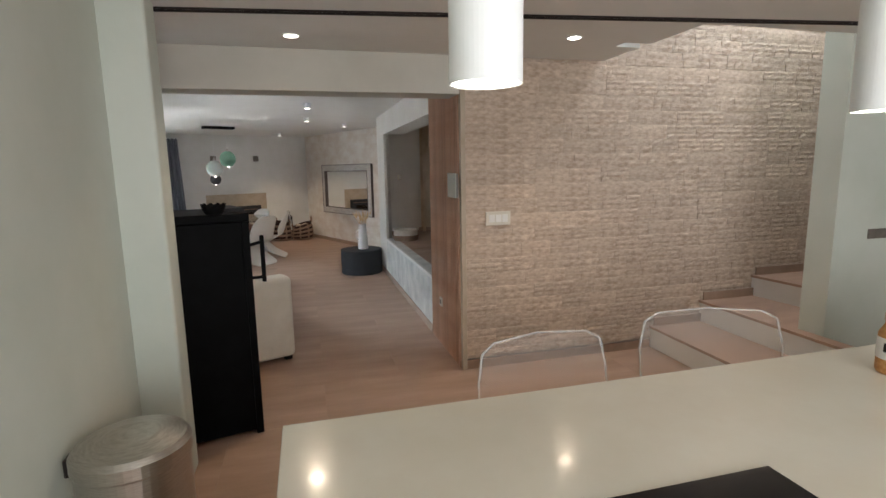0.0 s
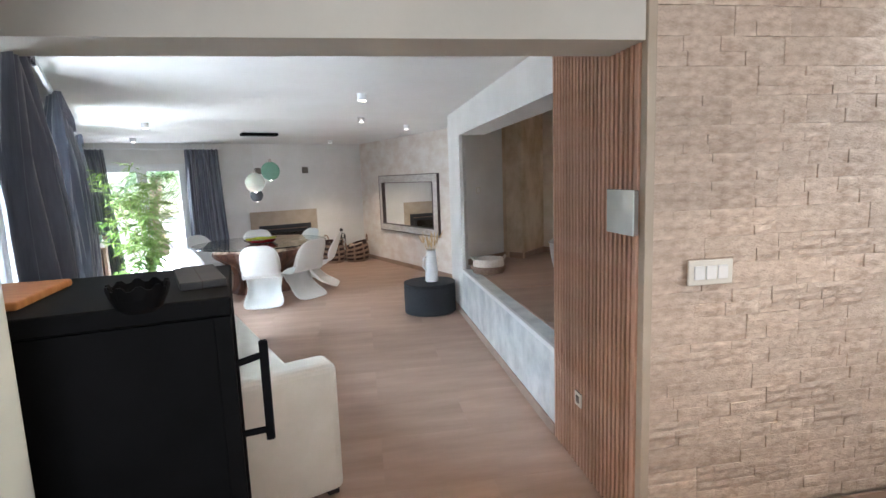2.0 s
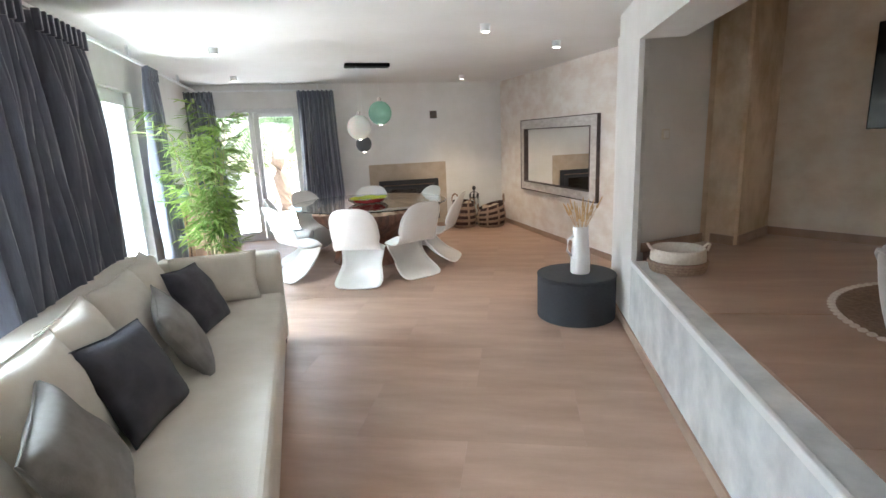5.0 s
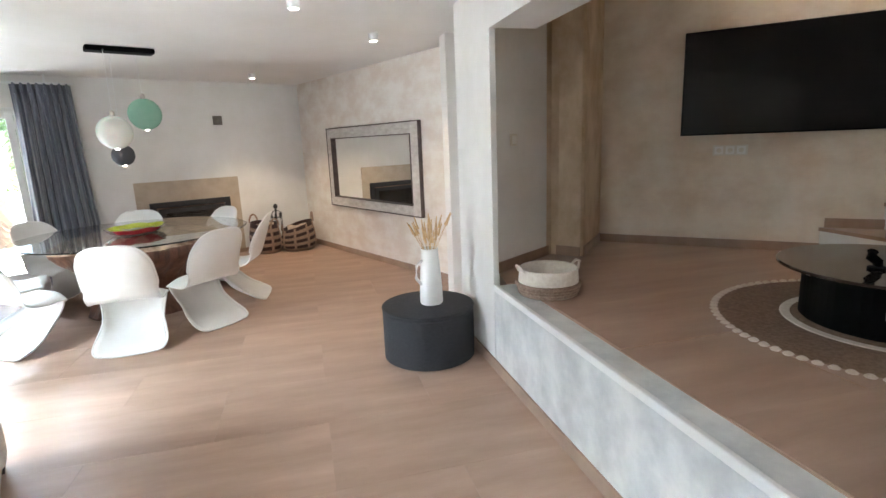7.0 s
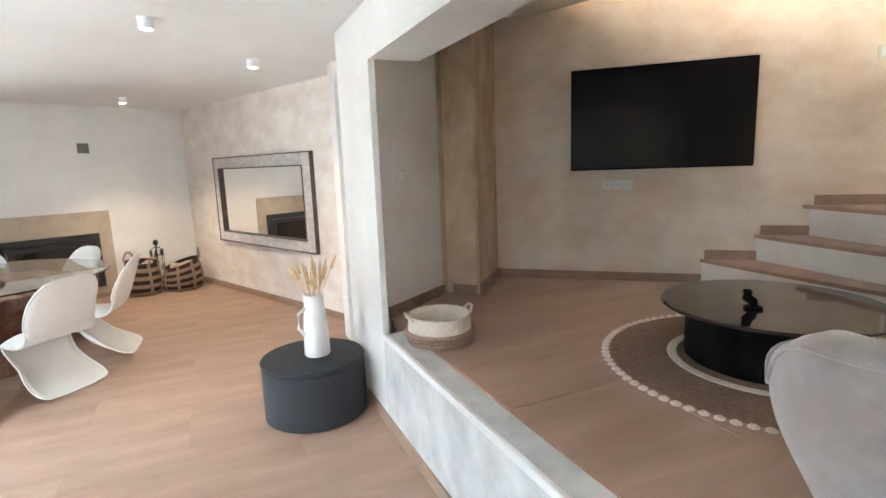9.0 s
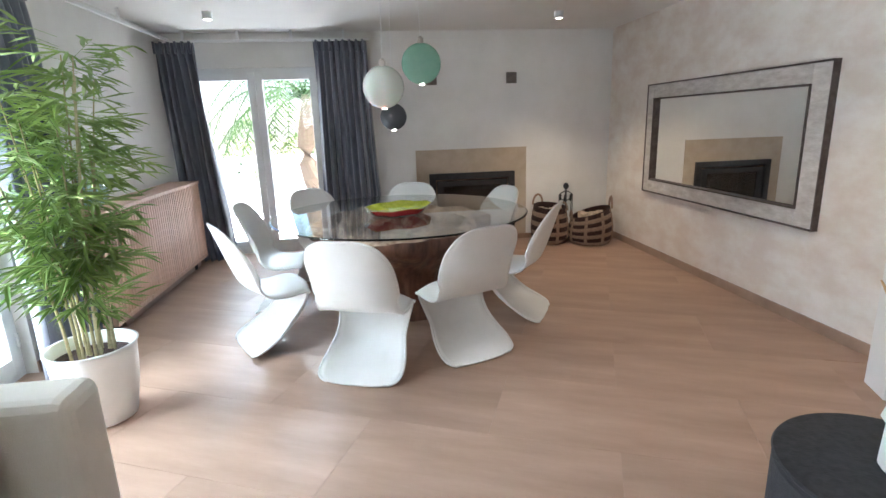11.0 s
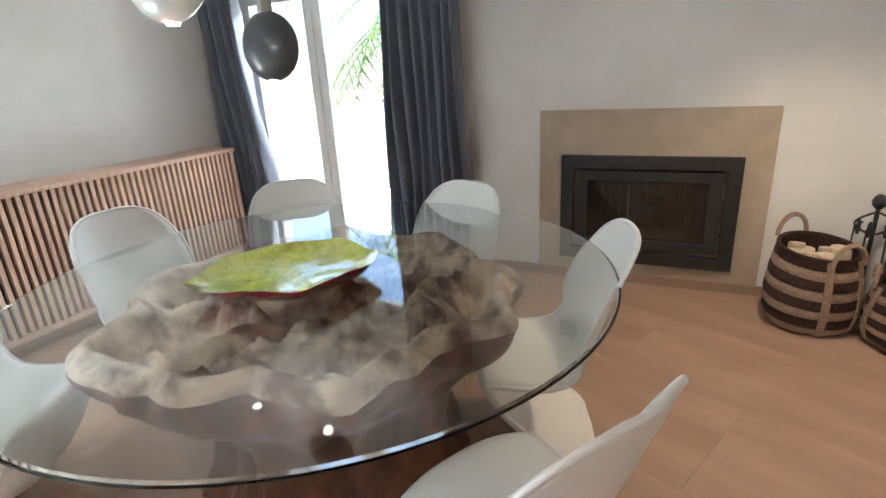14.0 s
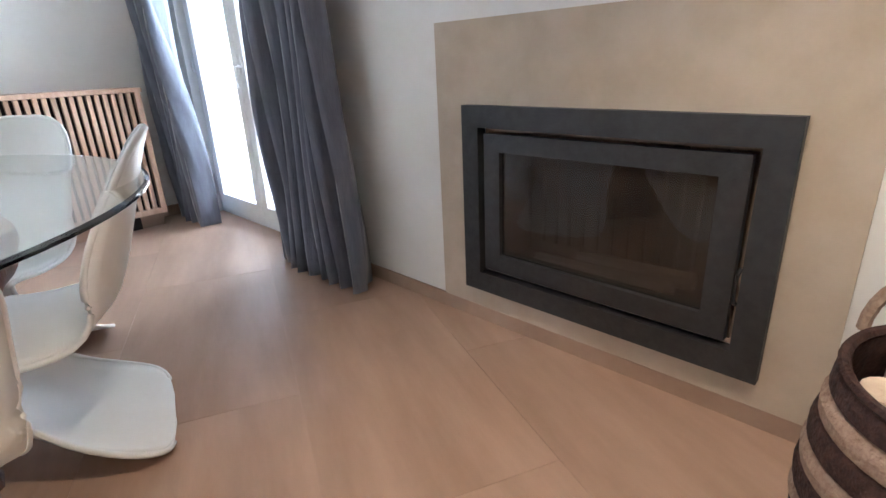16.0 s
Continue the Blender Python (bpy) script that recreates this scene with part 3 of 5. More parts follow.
# ---- fireplace ----
fp = thing("fireplace", rm(0, 0), "flush black built-in wood stove in a plain sand-coloured surround", "fireplace")
part("surround", ring_frame(-2.39, -1.05, 0.062, 1.13, -2.24, -1.20, 0.15, 0.85, -0.014, -0.001), FPSTONE, fp, "sand-coloured stone surround")
part("outer_frame", ring_frame(-2.24, -1.20, 0.15, 0.85, -2.165, -1.275, 0.225, 0.775, -0.045, -0.002, 0.006), IRON, fp, "black iron outer frame")
sd = part("stove_door", ring_frame(-2.145, -1.295, 0.245, 0.755, -2.075, -1.365, 0.31, 0.695, -0.036, -0.010, 0.005), IRON, fp, "black stove door")
part("glass", box(-2.08, -1.36, -0.020, -0.016, 0.305, 0.70), FGLASS, sd, "smoky stove glass")
bm = tube([(-1.283, -0.030, 0.36), (-1.283, -0.050, 0.37), (-1.283, -0.050, 0.45), (-1.283, -0.030, 0.46)], 0.006, 6)
part("latch", bm, IRON, sd, "small black door latch")
bm = bmesh.new()
for a in ((-2.165, -1.275, 0.27, 0.29, 0.225, 0.775), (-2.165, -2.150, 0.0, 0.27, 0.225, 0.775), (-1.290, -1.275, 0.0, 0.27, 0.225, 0.775), (-2.150, -1.290, 0.0, 0.27, 0.225, 0.24), (-2.150, -1.290, 0.0, 0.27, 0.76, 0.775)):
    box(*a, bm=bm)
part("firebox", bm, FIREBOX, fp, "sooty cast firebox behind the glass")
for k in range(14):
    x = -2.12 + k * 0.058
    part("firebrick", box(x, x + 0.054, 0.235, 0.268, 0.29, 0.72, 0.008, 1), FIREBOX, fp, "tan fluted firebrick")
part("grate", box(-2.10, -1.33, 0.03, 0.05, 0.241, 0.30, 0.006), IRON, fp, "black log retainer")
for q, (xa, xb, za) in enumerate(((-2.0, -1.5, 0.275), (-1.85, -1.45, 0.30))):
    part("log_retainer_bar", tube([(xa, 0.10 + 0.05 * q, za), (xb, 0.12 + 0.04 * q, za + 0.01)], 0.03, 9), LOG, fp, "pale charred log on the grate")
for x0, x1 in ((-2.235, -2.11), (-1.295, -1.17)):
    v = thing("wall_vent", rm((x0 + x1) / 2, 0, 1.925), "small square grey-brown wall vent above the fireplace", "wall vent", "chimney vents")
    part("plate", box(-0.062, 0.062, -0.012, 0.0, -0.062, 0.062, 0.003), GREYM, v)
    for k in range(6):
        part("slat", box(-0.052, 0.052, -0.018, -0.011, -0.05 + k * 0.018, -0.042 + k * 0.018), GREYM, v)

# ---- radiator cabinet ----
cab = thing("radiator_cabinet", rm(-5.05, -2.42), "long low oak radiator cabinet with vertical slatted front", "radiator cabinet")
part("top", box(0, 0.30, -0.01, 2.08, 0.897, 0.925, 0.003), CABSLAT, cab)
part("frame", box(0.255, 0.29, 0.0, 2.07, 0.10, 0.135, bm=box(0.255, 0.29, 0, 0.035, 0.135, 0.897, bm=box(0.255, 0.29, 2.035, 2.07, 0.135, 0.897))), CABSLAT, cab)
part("back_panel", box(0.235, 0.25, 0.0, 2.07, 0.10, 0.896), DARK, cab, "dark backing behind the slats")
part("side_panel", box(0.0, 0.25, 0.0, 0.018, 0.10, 0.896), CABSLAT, cab)
part("side_panel", box(0.0, 0.25, 2.05, 2.07, 0.10, 0.896), CABSLAT, cab)
slat_me = None
for k in range(45):
    y = 0.048 + k * 0.0441
    o = part("slat", box(0.256, 0.289, 0, 0.024, 0.137, 0.895, 0.002, 1), CABSLAT, cab) if slat_me is None else new("slat", slat_me)
    slat_me = o.data
    o.parent = cab
    o.location = (0, y, 0)
for y in (0.12, 1.85):
    part("foot", box(0.05, 0.22, y, y + 0.06, 0.0, 0.10), DARK, cab)
setting("plinth", box(-5.05, -4.84, -2.15, -0.36, 0, 0.099), SKIRT, ROOM, "tiled plinth under the cabinet")
vase = thing("glass_orb", rm(-4.90, -2.2, 0.926), "round pale sea-green glass orb on the radiator cabinet", "vase")
part("body", lathe([(0.03, 0.0), (0.075, 0.02), (0.115, 0.07), (0.122, 0.115), (0.10, 0.17), (0.06, 0.205), (0.03, 0.215)], 36), BLUEG, vase, smooth=True)


# ---- dining chairs ----
def catmull(pts, n):
    out = []
    for i in range(len(pts) - 1):
        p0, p1, p2, p3 = pts[max(i - 1, 0)], pts[i], pts[i + 1], pts[min(i + 2, len(pts) - 1)]
        for k in range(n):
            t = k / n
            out.append(tuple(0.5 * ((2 * b) + (-a + c) * t + (2 * a - 5 * b + 4 * c - d) * t * t + (-a + 3 * b - 3 * c + d) * t ** 3) for a, b, c, d in zip(p0, p1, p2, p3)))
    out.append(tuple(pts[-1]))
    return out


# forward, height, half width, side curl
SHELL = [(-0.29, 0.866, 0.055, 0.006), (-0.284, 0.85, 0.122, 0.014), (-0.265, 0.801, 0.184, 0.032), (-0.235, 0.708, 0.222, 0.058), (-0.2, 0.604, 0.232, 0.078), (-0.165, 0.51, 0.234, 0.075),
         (-0.125, 0.44, 0.236, 0.045), (-0.04, 0.405, 0.238, -0.005), (0.08, 0.408, 0.24, -0.028), (0.19, 0.428, 0.24, -0.04), (0.245, 0.425, 0.238, -0.055), (0.265, 0.385, 0.232, -0.06),
         (0.255, 0.31, 0.222, -0.065), (0.215, 0.22, 0.210, -0.075), (0.15, 0.135, 0.208, -0.085), (0.05, 0.075, 0.226, -0.065), (-0.069, 0.04, 0.243, -0.034), (-0.149, 0.02, 0.228, -0.016),
         (-0.18, 0.01, 0.173, -0.006), (-0.19, 0.006, 0.079, 0.0)]


def shell_chair():
    e = thing("dining_chair", pose(0, 0, 0), "glossy white one-piece cantilever plastic chair at the round glass table", "chair", "white chairs round the glass table")
    pts = catmull(SHELL, 3)
    bm = bmesh.new()
    rows = []
    ns = 14
    for k, (f, z, w, c) in enumerate(pts):
        a, b = pts[max(k - 1, 0)], pts[min(k + 1, len(pts) - 1)]
        t = Vector((0, b[0] - a[0], b[1] - a[1])).normalized()
        nrm = Vector((0, -t.z, t.y))
        row = []
        for i in range(ns + 1):
            s = -1 + 2 * i / ns
            q = abs(s) ** 2.6
            p = Vector(((1.09 if z > 0.5 else 1.05) * w * s, f, z)) + nrm * (c * q)
            p.z = max(p.z, 0.006)
            row.append(bm.verts.new(p))
        rows.append(row)
    for a, b in zip(rows, rows[1:]):
        for i in range(ns):
            bm.faces.new((a[i], a[i + 1], b[i + 1], b[i]))
    side = [[r[i].co.copy() for r in rows[1:-3]] for i in (0, ns)]
    tip = [v.co.copy() for v in rows[0][1:-1]]
    o = part("shell", bm, CHAIRW, e, smooth=True)
    s = o.modifiers.new("thick", "SOLIDIFY")
    s.thickness, s.offset = 0.011, 0
    edge = [v.copy() for v in side[0][::-1]] + tip + [v.copy() for v in side[1]]
    part("rim", tube(edge, 0.0085, 6), CHAIRW, e, "rounded moulded edge", smooth=True)
    return e


TX, TY = -2.69, -2.02
CHAIRS = [(-3.669, -2.682, 298), (-3.70, -1.925, 268), (-3.355, -1.35, 220), (-2.586, -1.280, 163), (-1.95, -1.705, 108), (-1.824, -2.500, 61), (-2.345, -3.095, 22), (-2.995, -3.255, 340)]
first = None
for x, y, turn in CHAIRS:
    m = rm(x, y, 0, turn)
    if first is None:
        first = shell_chair()
        first.matrix_basis = m
    else:
        copy_thing(first, m)

# ---- glass table on a root ----
tab = thing("dining_table", rm(TX, TY), "round clear glass dining table on a gnarled teak root base", "table")
part("tabletop", lathe([(1.005, 0.744), (1.015, 0.748), (1.015, 0.754), (1.005, 0.758)], 96), TGLASS, tab, "round greenish glass top").visible_shadow = False


def root_mesh(seed):
    """A flared stump: fluted trunk, knobbly lobes under the glass, and a weathered, furrowed top."""
    bm = bmesh.new()
    n = 132
    rnd = random.Random(seed)
    lobes = [(2 * math.pi * k / 9 + rnd.uniform(-0.25, 0.25), rnd.uniform(0.16, 0.34), rnd.uniform(0.05, 0.19)) for k in range(9)]
    side = [(0.50, 0.0), (0.47, 0.06), (0.43, 0.16), (0.42, 0.28), (0.46, 0.38), (0.54, 0.46), (0.63, 0.53), (0.68, 0.59), (0.70, 0.64), (0.69, 0.68), (0.65, 0.705)]
    prof = catmull(side, 3)
    rings = []
    for r0, z in prof:
        v = z / 0.705
        ring = []
        for i in range(n):
            a = 2 * math.pi * i / n
            lob = sum(am * math.exp(-(math.atan2(math.sin(a - pa), math.cos(a - pa)) / wd) ** 2) for pa, wd, am in lobes)
            flute = 0.05 * noise.noise(Vector((math.cos(a) * 3.2, math.sin(a) * 3.2, z * 0.9))) + 0.018 * noise.noise(Vector((math.cos(a) * 9, math.sin(a) * 9, z * 2.0)))
            knob = 0.07 * noise.fractal(Vector((math.cos(a) * 2.4, math.sin(a) * 2.4, z * 4.5 + 7)), 1.0, 2.0, 3) * v
            r = r0 + (lob - 0.09) * v ** 2.2 + flute * 1.3 + knob
            ring.append(bm.verts.new((r * math.cos(a), r * math.sin(a), min(0.728, z + (0.03 * noise.noise(Vector((math.cos(a) * 2, math.sin(a) * 2, 5.0))) * v)))))
        rings.append(ring)
    top_faces = []
    for k, (a, b) in enumerate(zip(rings, rings[1:])):
        for i in range(n):
            f = bm.faces.new((a[i], a[(i + 1) % n], b[(i + 1) % n], b[i]))
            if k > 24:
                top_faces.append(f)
    rim = [(v.co.x, v.co.y, v.co.z) for v in rings[-1]]
    prev = rings[-1]
    m = 34
    for j in range(1, m):
        s = 1 - j / m
        ring = []
        for x, y, z in rim:
            p = Vector((x * s, y * s, 0))
            warp = Vector((noise.noise(p * 2.2 + Vector((3, 1, 0))), noise.noise(p * 2.2 + Vector((9, 4, 0))), 0)) * 0.35
            q = p + warp
            furrow = abs(noise.noise(Vector((q.x * 3.4, q.y * 3.4, 1.5)))) + 0.45 * abs(noise.noise(Vector((q.x * 8.5, q.y * 8.5, 4.5)))) + 0.15 * abs(noise.noise(Vector((q.x * 22, q.y * 22, 2.5))))
            h = 0.726 - 0.26 * furrow
            w = min(1.0, (1 - s) * 8)
            ring.append(bm.verts.new((p.x, p.y, z * (1 - w) + h * w)))
        for i in range(n):
            top_faces.append(bm.faces.new((prev[i], prev[(i + 1) % n], ring[(i + 1) % n], ring[i])))
        prev = ring
    top_faces.append(bm.faces.new(prev))
    bm.faces.new(rings[0][::-1])
    bmesh.ops.recalc_face_normals(bm, faces=bm.faces)
    for f in bm.faces:
        f.smooth = True
        f.material_index = 0
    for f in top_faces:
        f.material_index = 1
    return bm


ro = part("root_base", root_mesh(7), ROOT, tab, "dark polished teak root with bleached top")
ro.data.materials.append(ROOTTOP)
for a in (0.3, 1.7, 3.2, 4.5, 5.5):
    part("bumper", lathe([(0.022, 0.733), (0.026, 0.737), (0.026, 0.743)], 16, cx=0.45 * math.cos(a), cy=0.45 * math.sin(a)), ACRYL, tab, "clear round glass bumper")

bowl = thing("platter", rm(-2.71, -2.15, 0.7585, 225), "leaf-shaped platter, lime green inside and deep red outside, on glass", "platter")


def leafy(prof, mat_, name, z0):
    bm = bmesh.new()
    n = 64
    rings = []
    for r, z in prof:
        ring = []
        for i in range(n):
            a = 2 * math.pi * i / n
            k = 1 + 0.05 * math.sin(5 * a) * (r / 0.27) ** 2 + 0.015 * math.sin(13 * a)
            ex = 1.0 + 0.12 * max(0, math.cos(a)) ** 6
            ring.append(bm.verts.new((r * k * ex * math.cos(a), r * 0.86 * k * math.sin(a), z + 0.004 * math.sin(7 * a) * (r / 0.27))))
        rings.append(ring)
    for a, b in zip(rings, rings[1:]):
        for i in range(n):
            bm.faces.new((a[i], a[(i + 1) % n], b[(i + 1) % n], b[i]))
    bm.faces.new(rings[0][::-1])
    return part(name, bm, mat_, bowl, smooth=True)


leafy([(0.14, 0.0), (0.20, 0.008), (0.25, 0.035), (0.275, 0.062), (0.28, 0.068)], REDG, "outside", 0)
leafy([(0.10, 0.030), (0.19, 0.032), (0.24, 0.048), (0.27, 0.066), (0.28, 0.069)], LIME, "inside", 0)

# ---- pendant globes ----
pen = thing("pendant_cluster", rm(-2.62, -2.2), "flattened white, green and smoke glass pendants on a black ceiling plate", "pendant light")
part("ceiling_plate", box(-0.27, 0.27, -0.08, 0.08, CZ - 0.045, CZ - 0.001, 0.008), BLACK, pen, "black rectangular ceiling plate")
for gx, gy, gz, r, mt, lb in ((-0.16, -0.16, 1.70, 0.145, GLOBW, "flattened opal white glass globe"), (0.13, 0.03, 1.87, 0.145, GLOBG, "flattened jade green glass globe"), (-0.09, 0.11, 1.50, 0.10, GLOBK, "flattened smoke black glass globe")):
    prof = [(max(0.012, r * math.sin(t)), gz - r * math.cos(t)) for t in [math.pi * k / 22 for k in range(1, 22)]]
    g = part("globe", lathe(prof, 40, cx=gx, cy=gy, sy=0.46), mt, pen, lb, smooth=True)
    part("cap", lathe([(0.022, gz + r - 0.006), (0.022, gz + r + 0.03), (0.008, gz + r + 0.045)], 16, cx=gx, cy=gy), STEEL, g, "small metal cap")
    part("bulb", lathe([(0.016, gz - r - 0.004), (0.018, gz - r + 0.006)], 14, cx=gx, cy=gy), LAMPON, g, "small lit diffuser")
    part("cable", tube([(gx, gy, gz + r + 0.04), (gx * 0.9, gy * 0.6, CZ - 0.04)], 0.0022, 6), FRAME, pen, "thin clear cable")


# ---- ceiling spots ----
def spot_light(x, y, z, tilt=0):
    e = thing("ceiling_spot", pose(x, y, z), "small white cylindrical ceiling spotlight, lit", "ceiling light", "living room spots")
    part("base", lathe([(0.045, -0.012), (0.045, 0.0)], 24), LAMPW, e)
    part("can", lathe([(0.038, -0.062), (0.041, -0.058), (0.041, -0.012)], 24), LAMPW, e, smooth=False)
    part("lens", lathe([(0.028, -0.0635), (0.031, -0.0625)], 20), LAMPON, e, "glowing lens")
    return e


for x, y in ((-2.64, -6.07), (-1.93, -4.45), (-0.91, -3.76), (-4.2, -3.25), (-4.25, -1.05), (-1.02, -0.98)):
    w = rxy(x, y)
    spot_light(w[0], w[1], CZ)
WARM = (1.0, 0.80, 0.58)
for x, y, p in ((-1.02, -0.98, 10), (-0.91, -3.76, 5)):
    l = bpy.data.lights.new("spot_glow", "SPOT")
    l.energy, l.spot_size, l.spot_blend, l.color, l.shadow_soft_size = p * 2, radians(95), 0.8, WARM, 0.03
    w = rxy(x, y)
    new("spot_glow", l).matrix_world = look((w[0], w[1], CZ - 0.1), (w[0] + 0.1, w[1] + 0.1, 0))
for x, y in ((-0.09, 3.46), (1.7, 3.17), (0.9, 0.2)):
    e = thing("recessed_spot", pose(x, y, 2.47), "round recessed kitchen downlight, lit", "ceiling light", "kitchen downlights")
    part("ring", lathe([(0.045, -0.006), (0.055, -0.004), (0.055, 0.0)], 28), LAMPW, e)
    part("lens", lathe([(0.040, -0.008), (0.043, -0.006)], 24), LAMPON, e, "glowing lens")

for x, y in ((-0.09, 3.46), (1.7, 3.17)):
    l = bpy.data.lights.new("spot_glow", "SPOT")
    l.energy, l.spot_size, l.spot_blend, l.color, l.shadow_soft_size = 14, radians(110), 0.9, WARM, 0.04
    new("spot_glow", l).matrix_world = look((x, y, 2.44), (x + 0.1, y - 0.5, 0))

# ---- sofa ----
SM = rm(-3.74, -8.0)
sofa = thing("sofa", SM, "long low cream linen sofa with boxy arms beside the garden windows", "sofa")
L_, D_ = 3.42, 1.08


def soft(x0, x1, y0, y1, z0, z1, b=0.04, seed=0, amp=0.006):
    bm = box(x0, x1, y0, y1, z0, z1, b, 3)
    return bm


part("base", soft(-D_ + 0.2, -0.02, 0.20, L_ - 0.20, 0.05, 0.30, 0.015), FABRIC, sofa)
part("seat", soft(-D_ + 0.2, 0.0, 0.205, L_ - 0.205, 0.30, 0.455, 0.035), FABRIC, sofa, "plump cream seat cushion")
part("backrest", soft(-D_ - 0.04, -D_ + 0.21, 0.0, L_, 0.05, 0.79, 0.04), FABRIC, sofa)
part("armrest", soft(-D_ + 0.212, 0.0, 0.0, 0.20, 0.04, 0.75, 0.045), FABRIC, sofa)
part("armrest", soft(-D_ + 0.212, 0.0, L_ - 0.20, L_, 0.04, 0.75, 0.045), FABRIC, sofa)
for x, y in ((-0.06, 0.05), (-0.06, L_ - 0.12), (-D_, 0.05), (-D_, L_ - 0.12)):
    part("foot", box(x - 0.02, x + 0.04, y, y + 0.06, 0, 0.05, 0.004), DARK, sofa)


def cushion(x, y, z, w, h, t, tilt, turn, mt, label, roll=0.0):
    """A square cushion standing on its lower edge, leaning back by tilt."""
    e_m = SM @ pose(x, y, z, 0, 0, turn) @ pose(0, 0, 0, 0, -tilt, 0) @ pose(0, 0, 0, roll, 0, 0)
    bm = bmesh.new()
    n = 14
    grid = {}
    rnd = random.Random(int(x * 100 + y * 10))
    off = rnd.uniform(0, 50)
    for side in (1, -1):
        for i in range(n + 1):
            for j in range(n + 1):
                u, v = -1 + 2 * i / n, -1 + 2 * j / n
                edge = i in (0, n) or j in (0, n)
                if edge and side < 0:
                    continue
                pin = 1 - 0.09 * (1 - u * u) * abs(v) ** 3 * 0.5
                fat = (max(0, 1 - abs(u) ** 2.4) * max(0, 1 - abs(v) ** 2.4)) ** 0.45
                yy = u * w / 2 * (1 - 0.07 * (1 - v * v))
                zz = v * h / 2 * (1 - 0.07 * (1 - u * u))
                xx = side * t / 2 * fat + 0.012 * noise.noise(Vector((u * 1.8 + off, v * 1.8, side * 1.0)))
                grid[(side, i, j)] = bm.verts.new((xx, yy, zz + h / 2))
    for side in (1, -1):
        g = lambda i, j: grid.get((side, i, j)) or grid[(1, i, j)]
        for i in range(n):
            for j in range(n):
                f = (g(i, j), g(i + 1, j), g(i + 1, j + 1), g(i, j + 1))
                bm.faces.new(f if side > 0 else f[::-1])
    bmesh.ops.recalc_face_normals(bm, faces=bm.faces)
    c = thing("cushion", e_m, label, "cushion", "sofa cushions")
    o = part("cover", bm, mt, c, smooth=True)
    ring = [(0, -w / 2, 0.0), (0, -w / 2 * 0.94, h * 0.5), (0, -w / 2, h), (0, 0, h * 0.965), (0, w / 2, h), (0, w / 2 * 0.94, h * 0.5), (0, w / 2, 0)]
    part("piping", tube(ring, 0.0045, 6), mt, c)
    return c


CC, CG, CD = "plump cream linen cushion leaning on the cream sofa back", "soft mid-grey cushion on the cream sofa", "dark charcoal velvet cushion on the cream sofa"
for k, y in enumerate((0.62, 1.12, 1.62, 2.12, 2.62)):
    cushion(-0.63 + 0.015 * (k % 2), y, 0.445, 0.54, 0.50, 0.21, 20, (4, -6, 5, -3, 6)[k], CUSH_C, CC)
cushion(-0.44, L_ - 0.36, 0.45, 0.58, 0.36, 0.16, 16, -84, CUSH_C, "rectangular cream linen cushion leaning on the sofa arm")
for k, (y, mt, lb) in enumerate(((0.90, CUSH_G, CG), (1.40, CUSH_D, CD), (2.00, CUSH_G, CG), (2.55, CUSH_D, CD))):
    cushion((-0.43, -0.43, -0.36, -0.38)[k], y + 0.05, 0.445, 0.48, 0.43, 0.15, 28, (14, -10, 12, -8)[k], mt, lb, (6, -5, 8, -6)[k])

# ---- mirror ----
mir = thing("wall_mirror", rm(0, 0), "wide wall mirror in a whitewashed timber frame with dark edges", "mirror")
y0, y1, z0, z1 = -3.16, -0.97, 0.68, 1.74
bm = bmesh.new()
for a in ((y0, y0 + 0.15, z0, z1), (y1 - 0.115, y1, z0, z1), (y0 + 0.15, y1 - 0.115, z1 - 0.125, z1), (y0 + 0.15, y1 - 0.115, z0, z0 + 0.115)):
    box(-0.045, -0.012, a[0], a[1], a[2], a[3], 0.005, 1, bm)
part("frame", bm, MFRAME, mir, "whitewashed timber frame")
bm = bmesh.new()
for a in ((y0 - 0.008, y0, z0 - 0.012, z1 + 0.012), (y1, y1 + 0.012, z0 - 0.012, z1 + 0.012), (y0, y1, z1, z1 + 0.012), (y0, y1, z0 - 0.012, z0)):
    box(-0.05, -0.001, a[0], a[1], a[2], a[3], bm=bm)
part("outer_edge", bm, DWOOD, mir, "dark timber edge")
bm = bmesh.new()
a0, a1, b0, b1 = y0 + 0.15, y1 - 0.115, z0 + 0.115, z1 - 0.125
for a in ((a0, a0 + 0.012, b0, b1), (a1 - 0.012, a1, b0, b1), (a0 + 0.012, a1 - 0.012, b1 - 0.012, b1), (a0 + 0.012, a1 - 0.012, b0, b0 + 0.012)):
    box(-0.052, -0.012, a[0], a[1], a[2], a[3], bm=bm)
part("inner_bead", bm, DWOOD, mir, "dark inner bead")
part("mirror_glass", box(-0.016, -0.006, a0 + 0.004, a1 - 0.004, b0 + 0.004, b1 - 0.004), MIRROR, mir, "clear mirror glass")

